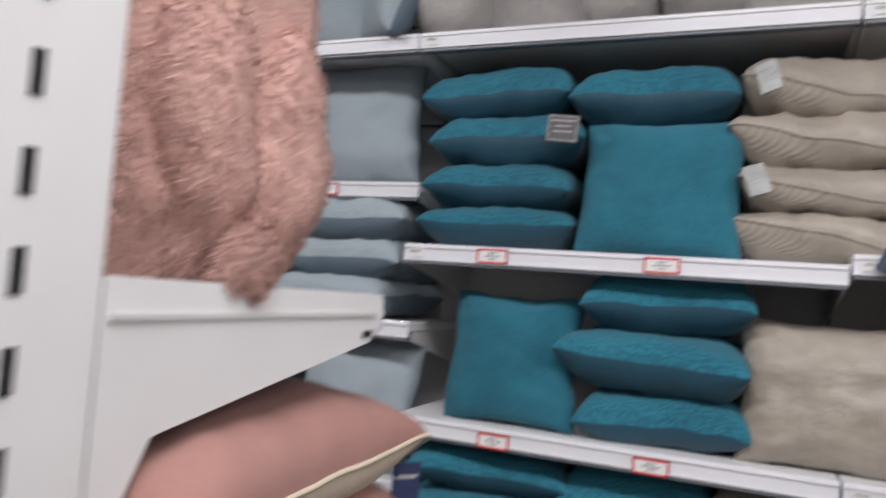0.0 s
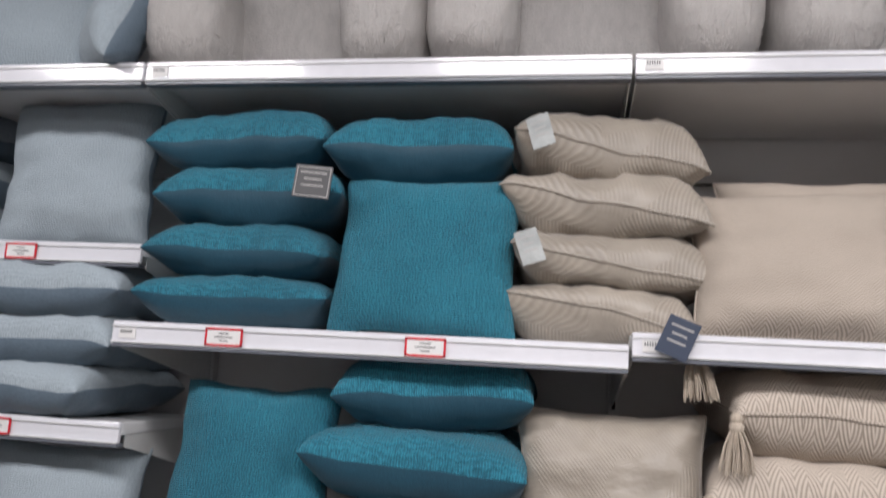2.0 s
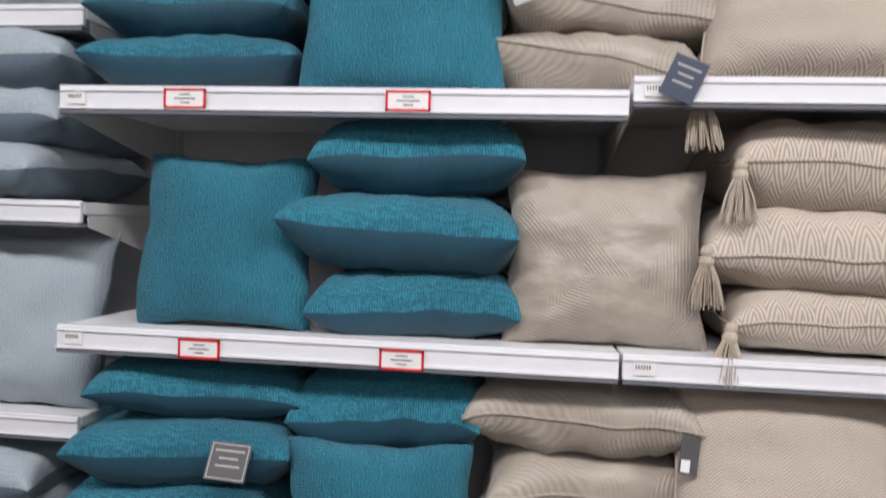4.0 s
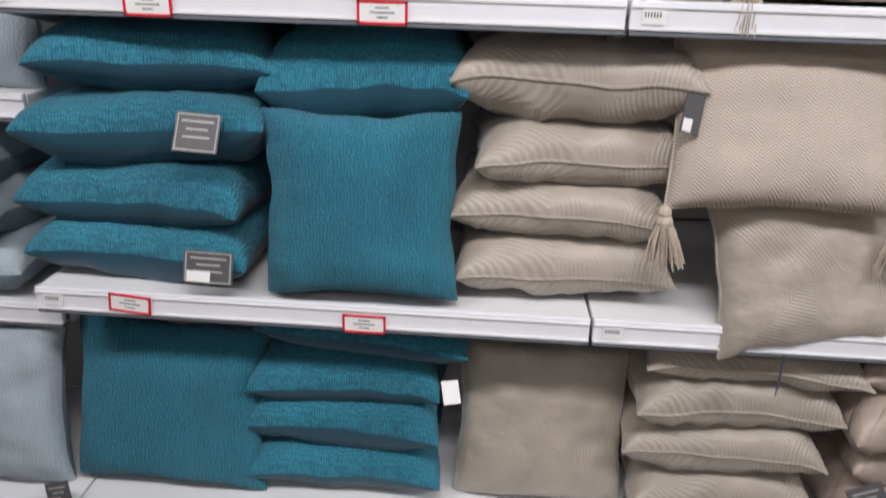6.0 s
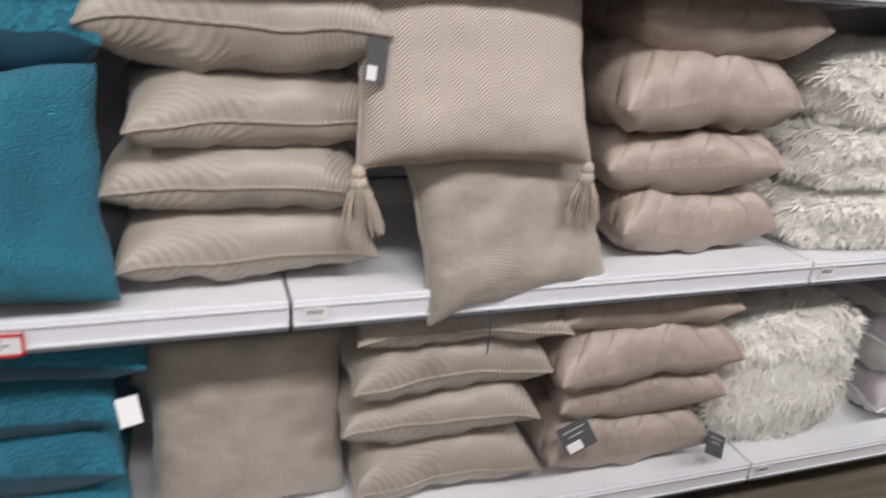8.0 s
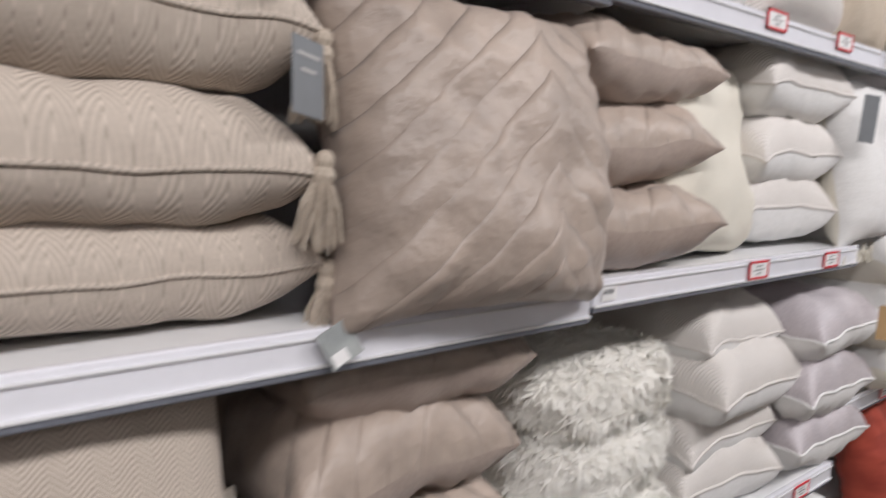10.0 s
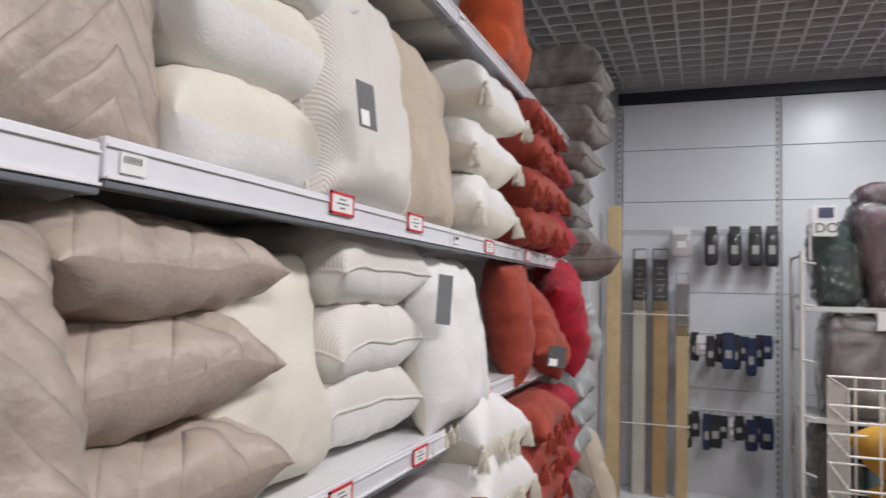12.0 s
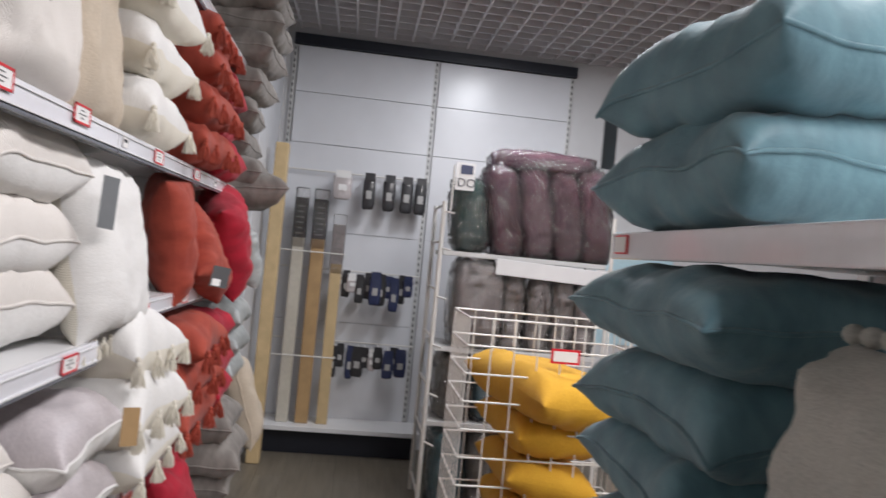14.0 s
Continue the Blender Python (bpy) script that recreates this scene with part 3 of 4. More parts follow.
def shelf(x0, x1, z, y=0.0, depth=0.47, labels=(), code=True, tone="white display shelf with a clear price rail"):
    ob = tagged(new("display_shelf"), tone, "shelf", "cushion shelves")
    x0, x1 = x0 + 0.003, x1 - 0.003
    part("deck", boxed(x0, y, z - 0.028, x1, y + depth, z, 0.003), SHELF, ob)
    bm = bmesh.new()
    box(bm, x0, y - 0.014, z - 0.046, x1, y - 0.001, z + 0.003, 0.003)
    part("price_rail", bm, STRIP, ob, "glossy white price rail")
    # a dark-coloured bar paints the shadow gap below the rail
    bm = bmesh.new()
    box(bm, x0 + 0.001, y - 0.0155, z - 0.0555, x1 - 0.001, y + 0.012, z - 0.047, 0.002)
    part("rail_edge", bm, STRIP_DARK, ob, "dark strip standing in for the shade under the rail")
    part("rail_lip", boxed(x0 + 0.001, y - 0.0175, z - 0.0095, x1 - 0.001, y - 0.0145, z - 0.0065), SHELF, ob)
    part("rail_lip", boxed(x0 + 0.001, y - 0.0185, z - 0.0455, x1 - 0.001, y - 0.0145, z - 0.042), SHELF, ob)
    for xb in (x0 + 0.002, x1 - 0.005):
        bm = bmesh.new()
        vs = [bm.verts.new((xb, yy, zz)) for yy, zz in ((y + 0.02, z - 0.029), (y + depth, z - 0.029), (y + depth, z - 0.14), (y + depth - 0.06, z - 0.13), (y + 0.02, z - 0.056))]
        f = bm.faces.new(vs)
        g = bmesh.ops.extrude_face_region(bm, geom=[f])
        bmesh.ops.translate(bm, verts=[v for v in g["geom"] if isinstance(v, bmesh.types.BMVert)], vec=(0.003, 0, 0))
        bmesh.ops.recalc_face_normals(bm, faces=bm.faces)
        part("bracket", bm, STEEL, ob)
    for lx, dz, tilt in labels:
        price_label(lx, z + dz, ob, y - 0.018, tilt)
    if code:
        c = part("shelf_code", boxed(x0 + 0.02, y - 0.0175, z - 0.036, x0 + 0.06, y - 0.0155, z - 0.012), PAPER, ob, "small printed shelf code")
        bm = bmesh.new()
        for i in range(6):
            box(bm, x0 + 0.024 + i * 0.005, y - 0.0185, z - 0.024, x0 + 0.026 + i * 0.005, y - 0.0176, z - 0.016)
        part("print", bm, INK, c)
    return ob


# teal bay
shelf(0, W, TOP)
shelf(0, W, ZA, labels=((0.233, -0.003, 0), (0.686, -0.003, 0)))
shelf(0, W, ZB, labels=((0.273, -0.012, 0), (0.688, -0.012, 0)))
shelf(0, W, ZC, labels=((0.163, -0.002, 5), (0.65, -0.016, 0)))
shelf(0, W, ZD, labels=((0.2, -0.001, 0), (0.65, 0.0, 0)))
# beige bay
for z in (TOP, ZA + 0.026, ZB, ZC, ZD):
    shelf(W, 2 * W, z)
# cream bay
shelf(2 * W, 3 * W, TOP)
shelf(2 * W, 3 * W, ZA + 0.036, labels=((2.805, 0.012, 0), (3.155, 0.012, 0)))
shelf(2 * W, 3 * W, ZB + 0.016, labels=((2.835, -0.002, 0), (3.222, -0.004, 0)))
shelf(2 * W, 3 * W, ZC, labels=((2.7, -0.004, 0), (3.2, -0.004, 0)))
shelf(2 * W, 3 * W, ZD)
# red and grey bays
for k in (3, 4):
    x1 = (k + 1) * W
    for z in (TOP, ZA + 0.036, ZB + 0.09, ZC + 0.17, 0.42, ZD):
        shelf(k * W, x1, z, labels=((k * W + 0.3, -0.003, 0), (k * W + 0.8, -0.003, 0)) if z < TOP else ())
# blue-grey bay, with shallower shelves
shelf(-W, 0, TOP)
GREYZ = (2.0, 1.57, 1.09, 0.62)
for z in GREYZ:
    shelf(-W, -0.01, z, y=0.1, depth=0.37, labels=((-0.385, -0.004, 0),), code=False)
shelf(-W, 0, ZD)
shelf(-2 * W, -W, ZA), shelf(-2 * W, -W, TOP)

# ---- cushions, teal bay ----
random.seed(11)
s = heap("teal", ((0.25, 0.49, ZA, 1.93, 2, 0), (0.257, 0.475, 1.92, 2.055, -3, 1), (0.262, 0.475, 2.04, 2.2, 3, -2), (0.235, 0.475, 2.19, 2.345, -1, 0)), grain=90, wide=0.97)
card_tag(pose(0.455, -0.03, 2.135, 86, 4, 4), 0.085, 0.075, host=s[2][0])
standing("teal", 0.702, 0.06, ZA, 0.435, 0.39, 0.14, 9, 0, -1)
lying("teal", 0.675, 0.24, 2.16, 0.41, 0.175, 90)
standing("teal", 0.32, 0.08, ZB, 0.395, 0.385, 0.14, 10)
heap("teal", ((0.732, 0.45, ZB, 1.445, 2, 0), (0.714, 0.49, 1.435, 1.61, -2, 3), (0.735, 0.45, 1.60, 1.765, 1, -2)), grain=90, wide=0.91)
s = heap("teal", ((0.222, 0.485, ZC, 0.842, -3, 0), (0.222, 0.485, 0.833, 0.97, -4, 1), (0.246, 0.49, 0.955, 1.122, 2, -2), (0.262, 0.47, 1.105, 1.243, 5, 0)), grain=90, wide=0.91)
card_tag(pose(0.385, -0.022, 1.056, 66, 3, 3), 0.085, 0.075, host=s[2][0])
card_tag(pose(0.385, -0.03, ZC + 0.075, 78, 4, 3), 0.098, 0.066, white=True, host=s[0][0])
standing("teal", 0.682, 0.005, ZC, 0.42, 0.415, 0.14, 9, 0, 1)
lying("teal", 0.685, 0.235, 1.075, 0.375, 0.18, 90)
standing("teal", 0.205, 0.075, ZD, 0.455, 0.45, 0.14, 12, 0, -2)
s = heap("teal", ((0.618, 0.465, ZD, 0.285, 1, 0), (0.623, 0.455, 0.28, 0.41, -1, 0), (0.617, 0.44, 0.405, 0.53, 3, 2), (0.684, 0.46, 0.52, 0.63, -3, 4)), y=0.285, grain=90, wide=0.93)
card_tag(pose(0.875, -0.008, ZD + 0.37, 60, 10, 20), 0.04, 0.045, PAPER, 0, label="small white tag on a thread", host=s[3][0])

# taupe velvet
s = heap("taupe", ((1.09, 0.43, ZA, 1.935, -2, 0), (1.114, 0.445, 1.915, 2.05, 2, 0), (1.102, 0.445, 2.035, 2.185, -2, 0), (1.095, 0.42, 2.17, 2.335, 3, 0)), slant=-0.26)
for i, (dx, dz) in enumerate(((-0.145, 0.455), (-0.16, 0.20))):
    card_tag(pose(1.10 + dx, -0.01, ZA + dz, 80, -18, -4), 0.05, 0.078, SILVER, 3, label="silvery swing tag on a loop", host=s[3 - 2 * i][0])
card_tag(pose(1.24, -0.03, ZA + 0.02, 88, 22, 6), 0.065, 0.08, TAG_NAVY, 3, label="navy swing tag hanging over the rail", host=s[0][0])
standing("taupe", 1.12, 0.08, ZB, 0.405, 0.37, 0.14, 10)
s = heap("taupe", ((1.085, 0.44, ZC, 0.845, 2, 0), (1.082, 0.44, 0.838, 0.962, -3, 0), (1.107, 0.435, 0.957, 1.085, 4, 0), (1.09, 0.45, 1.078, 1.235, -2, 0)), slant=-0.04)
card_tag(pose(1.285, 0.0, 1.125, 80, 12, 20), 0.04, 0.07, TAG, 0, white=True, label="black swing tag with white sticker", host=s[3][0])
standing("taupe", 1.575, -0.005, ZC - 0.035, 0.40, 0.39, 0.14, 22, 4, 7)
standing("taupe", 1.085, 0.13, ZD, 0.41, 0.41, 0.15, 12)
s = heap("taupe", ((1.50, 0.43, ZD, 0.30, 1, 0), (1.482, 0.43, 0.295, 0.43, -2, 0), (1.483, 0.44, 0.42, 0.555, 3, 0), (1.522, 0.455, 0.545, 0.645, -3, 2)), slant=-0.06)
card_tag(pose(1.26, -0.025, ZD + 0.015, 66, 30, -8), 0.06, 0.065, TAG_NAVY, 2, label="navy swing tag hanging over the rail", host=s[0][0])
card_tag(pose(1.515, -0.05, ZC - 0.075, 88, 4, 60), 0.035, 0.075, TAG_NAVY, 0, label="narrow navy swing tag seen edge on", host=s[3][0])

# ---- beige bay ----
CORNERS = ((-0.98, -0.98), (0.98, -0.98))
ob, m = standing("herring", 1.50, 0.03, ZA + 0.026, 0.45, 0.36, 0.15, 20)
hang_tassels(ob, "herring", m, CORNERS, 0.125)
standing("herring", 1.58, 0.19, ZA + 0.045, 0.42, 0.40, 0.13, 14)
stack("peach", 1.97, 0.26, ZA + 0.026, 3, 0.42, 0.135)
standing("peach", 2.30, 0.07, ZA + 0.03, 0.42, 0.42, 0.14, 10, 6)
s = heap("herring", ((1.575, 0.45, ZB, 1.445, 1, 0), (1.55, 0.48, 1.435, 1.60, -2, 0), (1.57, 0.44, 1.585, 1.76, 2, 0)))
for ob, m in s:
    hang_tassels(ob, "herring", m, CORNERS, 0.115)
card_tag(pose(1.75, -0.01, ZB + 0.30, 82, 8, 20), 0.055, 0.09, TAG_GREY, 2, label="silver grey swing tag beside a tassel", host=s[1][0])
card_tag(pose(1.79, -0.03, ZB - 0.015, 80, -24, 10), 0.05, 0.05, SILVER, 0, white=True, label="crumpled silvery tag hanging over the rail", host=s[0][0])
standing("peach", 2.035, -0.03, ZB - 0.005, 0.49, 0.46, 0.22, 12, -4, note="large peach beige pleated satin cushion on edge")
ob, m = standing("herring", 1.475, -0.01, ZC + 0.235, 0.44, 0.38, 0.14, 22)
hang_tassels(ob, "herring", m, CORNERS, 0.125)
heap("peach", ((2.02, 0.40, ZC, 0.86, 2, 0), (1.99, 0.42, 0.855, 0.985, -3, 0), (1.97, 0.44, 0.975, 1.15, 4, 0), (2.01, 0.42, 1.13, 1.26, -2, 0)))
s = heap("peach", ((1.955, 0.44, ZD, 0.30, 1, 0), (1.985, 0.44, 0.29, 0.42, -3, 0), (1.955, 0.46, 0.41, 0.54, 2, 0), (1.95, 0.45, 0.53, 0.64, -1, 0)))
card_tag(pose(1.775, -0.01, ZD + 0.17, 66, -26, 0), 0.075, 0.065, TAG, 2, white=True, label="black swing tag with barcode sticker", host=s[1][0])
card_tag(pose(2.18, 0.0, ZD + 0.07, 60, 28, 0), 0.065, 0.055, TAG, 2, label="black swing tag", host=s[0][0])


def pile(cover, material, per_face, length, rnd, droop=0.5, lift=1.0):
    """Tufts of long pile standing out of a stuffed part."""
    verts, faces = [], []
    for p in cover.data.polygons:
        pts = [cover.data.vertices[i].co for i in p.vertices]
        for _ in range(per_face):
            n = p.normal
            a, b = rnd.random(), rnd.random()
            c = pts[0].lerp(pts[1], a).lerp(pts[-1].lerp(pts[2 if len(pts) > 2 else 1], a), b)
            d = Vector((rnd.uniform(-1, 1), rnd.uniform(-1, 1), rnd.uniform(-1 - droop, 1 - droop)))
            d = (d - n * d.dot(n)).normalized()
            tip = c + n * length * lift * rnd.uniform(0.25, 0.6) + d * length
            s = n.cross(d) * length * 0.1
            k = len(verts)
            verts += [c - s, c + s, tip]
            faces.append((k, k + 1, k + 2))
    mesh = bpy.data.meshes.new("fur")
    mesh.from_pydata(verts, [], faces)
    mesh.materials.append(material)
    t = new("fur", mesh)
    t.parent = cover
    return tagged(t, kind="stuff")


def fluffy(x, y, z, w, d, h, seed):
    ob = tagged(new("fur_cushion"), "cream long-pile fur cushion", "cushion", "cream fur cushions")
    ob.matrix_basis = pose(x, y, z, 0, 0, random.uniform(-4, 4))
    bm = blob(w, d, h, 0.6, 0.02, seed, 40, 24, 16)
    rnd = random.Random(seed)
    part("cover", bm, FLUFF, ob, smooth=True)
    pile(ob.children[0], FLUFF, 14, 0.042, rnd, 0.9, 0.45)
    return ob


for i in range(3):
    fluffy(2.50, 0.22, ZC + 0.075 + i * 0.148, 0.44, 0.40, 0.15, 3 + i)
fluffy(2.42, 0.12, ZD + 0.20, 0.42, 0.16, 0.40, 9)

# ---- cream bay ----
stack("peach", 2.46, 0.20, ZB + 0.012, 3, 0.47, 0.152, pressed=False)
standing("cream", 2.75, 0.08, ZB + 0.016, 0.44, 0.44, 0.16, 8, 3)
stack("ivory", 3.15, 0.24, ZB + 0.016, 3, 0.45, 0.16)
ob, m = standing("white_tassel", 3.58, 0.0, ZB + 0.02, 0.45, 0.47, 0.16, 12)
hang_tassels(ob, "white_tassel", m, tuple((k / 4, -0.98) for k in range(-4, 5)), 0.05)
card_tag(pose(3.343, -0.04, 1.661, 86, 6, -40), 0.04, 0.12, TAG_GREY, 0, label="grey woven swing tag hanging on its thread", host=ob)
stack("cream", 2.70, 0.22, ZA + 0.036, 3, 0.43, 0.165)
ob, m = standing("ivory", 3.03, 0.05, ZA + 0.036, 0.45, 0.52, 0.17, 8, 4)
card_tag(pose(2.83, -0.07, ZA + 0.20, 82, 0, -10), 0.05, 0.085, TAG, 0, white=True, label="black swing tag with white sticker", host=ob)
standing("beige", 3.40, 0.05, ZA + 0.036, 0.42, 0.5, 0.15, 9, 4)
for ob, m in stack("white_tassel", 3.82, 0.16, ZA + 0.036, 3, 0.45, 0.17):
    hang_tassels(ob, "white_tassel", m, CORNERS, 0.07)
stack("ivory", 2.93, 0.2, ZC, 4, 0.40, 0.125)
stack("lilac", 3.36, 0.16, ZC, 3, 0.44, 0.16)
for ob, m in stack("white_tassel", 3.80, 0.12, ZC + 0.17, 3, 0.44, 0.155):
    hang_tassels(ob, "white_tassel", m, CORNERS + ((-0.3, -0.99), (0.3, -0.99)), 0.06)
card_tag(pose(3.396, -0.12, 1.143, 86, 4, -40), 0.045, 0.09, KRAFT, 0, label="brown kraft swing tag", host=ob)
stack("lilac", 2.95, 0.22, ZD, 3, 0.43, 0.15)
stack("white", 3.36, 0.22, ZD, 3, 0.43, 0.15)

# ---- red and grey bays ----
for z, n in ((ZA + 0.036, 4), (ZC + 0.17, 3)):
    for ob, m in stack("rust", 4.32, 0.12, z, n, 0.46, 0.14, 0.03):
        hang_tassels(ob, "rust", m, CORNERS + ((0.4, -0.99), (-0.4, -0.99)), 0.07)
standing("rust", 4.3, 0.02, ZB + 0.09, 0.46, 0.44, 0.17, 8, 14, 14)
ob, m = standing("rust", 4.5, -0.07, ZB + 0.08, 0.40, 0.34, 0.17, 22, 6, -20)
card_tag(pose(4.142, -0.16, 1.47, 80, 10, -40), 0.07, 0.07, TAG, 0, white=True, label="black swing tag with white sticker", host=ob)
standing("crimson", 4.86, -0.08, ZB + 0.10, 0.46, 0.42, 0.2, 14, 14, 24)
stack("crimson", 4.78, 0.14, ZA + 0.036, 3, 0.44, 0.15, 0.03)
stack("crimson", 4.80, 0.12, ZC + 0.17, 3, 0.45, 0.13, 0.03)
standing("crimson", 4.38, -0.05, 0.42, 0.48, 0.42, 0.2, 14, 12, 10)
standing("rust", 3.95, 0.0, 0.42, 0.44, 0.42, 0.18, 14, 8)
stack("grey", 5.32, 0.14, ZA + 0.036, 4, 0.46, 0.15, 0.04)
lying("grey", 5.35, 0.06, ZB + 0.45, 0.48, 0.16, 12, -6)
standing("silver", 5.25, -0.1, ZB + 0.10, 0.34, 0.28, 0.18, 24, 20, 12)
standing("grey", 5.45, 0.08, ZB + 0.09, 0.42, 0.36, 0.15, 10)
stack("silver", 5.32, 0.12, ZC + 0.17, 3, 0.46, 0.14, 0.04)
standing("beige", 5.75, -0.08, ZC - 0.20, 0.55, 0.5, 0.2, 16, 20, note="round beige cushion leaning out of the shelf")
stack("grey", 5.1, 0.10, 0.42, 3, 0.46, 0.14, 0.04)
standing("orange", 4.12, 0.05, TOP, 0.50, 0.42, 0.2, 8, 10)
stack("grey", 5.3, 0.1, TOP, 3, 0.46, 0.14, 0.04)

# ---- blue-grey bay ----
standing("bluegrey", -0.28, 0.17, 2.0, 0.44, 0.43, 0.14, 6, 0, 3)
stack("bluegrey", -0.80, 0.30, 2.0, 3, 0.42, 0.135)
stack("bluegrey", -0.30, 0.28, 1.57, 3, 0.46, 0.128)
standing("bluegrey", -0.78, 0.2, 1.57, 0.42, 0.38, 0.14, 9)
standing("bluegrey", -0.23, 0.17, 1.09, 0.42, 0.42, 0.14, 9)
stack("bluegrey", -0.75, 0.28, 1.09, 3, 0.42, 0.13)
stack("bluegrey", -0.32, 0.28, 0.62, 3, 0.44, 0.13)
stack("bluegrey", -0.80, 0.28, 0.62, 3, 0.42, 0.13)
ob, m = standing("bluegrey", -0.25, 0.06, ZD, 0.42, 0.42, 0.14, 10)
card_tag(pose(-0.03, -0.02, ZD + 0.03, 75, -14, 0), 0.06, 0.06, TAG, 2, white=True, label="black swing tag with white print", host=ob)
standing("bluegrey", -0.70, 0.1, ZD, 0.42, 0.42, 0.14, 10)
standing("bluegrey", -0.44, 0.08, TOP + 0.01, 0.44, 0.47, 0.16, 16, 8, -5)
standing("bluegrey", -0.19, 0.06, TOP + 0.01, 0.40, 0.47, 0.15, 18, -48, -4)

navy = tagged(new("fur_cushion"), "rolled navy fur throw with a dark band", "throw")
navy.matrix_basis = pose(-0.82, 0.2, TOP + 0.19)
part("roll", blob(0.26, 0.26, 0.38, 0.6, 0.02, 2.0), NAVY, navy, smooth=True)
part("band", blob(0.272, 0.272, 0.035, 0.6, 0.0, 2.0, 34, 6), SLATE, navy, smooth=True)


def backrest_cushion(x, y, z, w, seed, h=0.34):
    """A plush reading cushion: a back with two stubby arms to the front."""
    ob = tagged(new("backrest_cushion"), "pale grey plush backrest cushion with two furry arms", "backrest cushion", "plush backrests on the top shelf")
    ob.matrix_basis = pose(x, y, z)
    b = part("back", blob(w * 0.92, 0.24, h, 0.5, 0.012, seed), GREY_FUR, ob, smooth=True)
    b.matrix_basis = pose(0, 0.08, h / 2, -8, 0, 0)
    for side in (-1, 1):
        a = part("arm", blob(0.225, 0.34, h * (0.82 if side < 0 else 0.93), 0.62, 0.012, seed + side, 34, 20, 9), GREY_FUR_END, ob, "paler long-pile arm", smooth=True)
        pile(a, GREY_FUR_END, 9, 0.011, random.Random(int(seed * 10) + side))
        a.matrix_basis = pose(side * (w / 2 - 0.115), -0.05, h * (0.41 if side < 0 else 0.465), 0, 0, side * -5)
    return ob


ob = backrest_cushion(0.31, 0.2, TOP, 0.75, 1.0)
card_tag(pose(0.33, 0.17, TOP + 0.36, 80, 35, 0), 0.035, 0.045, PAPER, 0, label="white sewn-in care label", host=ob)
backrest_cushion(1.055, 0.18, TOP, 0.78, 4.0, 0.36)
backrest_cushion(1.82, 0.2, TOP, 0.74, 7.0, 0.33)

# ---- pink display at the end of the facing gondola ----
GX, GY = 0.50, -1.52
gondola = tagged(new("gondola_frame"), "white gondola frame with slotted end post", "shelving")
part("end_post", boxed(GX - 0.04, GY - 0.125, 0, GX, GY + 0.0, 2.6, 0.003), SHELF, gondola, "white steel end post")
part("back_board", boxed(GX - 2.4, GY - 0.07, 0.05, GX - 0.042, GY - 0.02, 2.6), BACKBOARD, gondola)
bm = bmesh.new()
z = 0.06
while z < 2.55:
    box(bm, GX - 0.002, GY - 0.076, z, GX + 0.0015, GY - 0.066, z + 0.032)
    z += 0.0667
tagged(part("slotting", bm, SLOT, gondola, "row of black punched slots"), kind="stuff")


def gondola_shelf(x0, x1, z, y, depth, end):
    """A shelf facing +y, with a plate bracket at its open end."""
    ob = tagged(new("display_shelf"), "white gondola shelf with a tapered end bracket", "shelf", "gondola shelves")
    part("deck", boxed(x0, y - 0.0235, z - 0.03, x1 - 0.006, y + depth, z - 0.002, 0.003), SHELF, ob)
    part("price_rail", boxed(x0, y + depth + 0.001, z - 0.045, x1 - 0.002, y + depth + 0.014, z + 0.002, 0.003), STRIP, ob)
    bm = bmesh.new()
    vs = [bm.verts.new((end, yy, zz)) for yy, zz in ((y, z + 0.012), (y + depth - 0.005, z + 0.006), (y + depth + 0.004, z - 0.02), (y + depth - 0.03, z - 0.055), (y + 0.06, z - 0.118), (y + 0.004, z - 0.22), (y, z - 0.22))]
    f = bm.faces.new(vs)
    g = bmesh.ops.extrude_face_region(bm, geom=[f])
    bmesh.ops.translate(bm, verts=[v for v in g["geom"] if isinstance(v, bmesh.types.BMVert)], vec=(0.004, 0, 0))
    bmesh.ops.recalc_face_normals(bm, faces=bm.faces)
    br = part("bracket", bm, SHELF, ob, "white tapered bracket plate")
    part("ridge", boxed(end + 0.0045, y + 0.005, z - 0.022, end + 0.007, y + depth - 0.02, z - 0.017), STEEL, br)
    part("slot", boxed(end + 0.0042, y + depth - 0.05, z - 0.048, end + 0.0065, y + depth - 0.03, z - 0.04), SLOT, br)
    return ob


PZ = 1.665
gondola_shelf(GX - 1.15, GX - 0.004, PZ, GY + 0.002, 0.45, GX - 0.004)
gondola_shelf(GX - 1.15, GX - 0.004, PZ - 0.47, GY + 0.002, 0.45, GX - 0.004)
pink = tagged(new("fur_cushion"), "dusty pink long-pile fur throw cushion hanging over the shelf end", "cushion")
pink.matrix_basis = pose(GX - 0.16, GY + 0.17, PZ)
b = part("body", blob(0.24, 0.31, 0.66, 0.36, 0.03, 3.0, 60, 40, 9), PINK_FUR, pink, smooth=True)
b.matrix_basis = pose(0, 0.01, 0.33)
b = part("fold", blob(0.20, 0.13, 0.34, 0.75, 0.02, 5.0, 34, 22, 10), PINK_FUR, pink, smooth=True)
b.matrix_basis = pose(0.06, -0.03, 0.17, 8, 0, 0)
b = part("fold", blob(0.2, 0.16, 0.30, 0.7, 0.02, 6.0, 34, 22, 10), PINK_FUR, pink, smooth=True)
b.matrix_basis = pose(0.05, 0.10, 0.16, -6, 0, 0)
b = part("paw", blob(0.05, 0.07, 0.08, 0.8, 0.012, 8.0, 24, 16, 14), PINK_FUR, pink, "drooping furry corner", smooth=True)
b.matrix_basis = pose(0.148, 0.0, 0.035, 0, 16, 0)
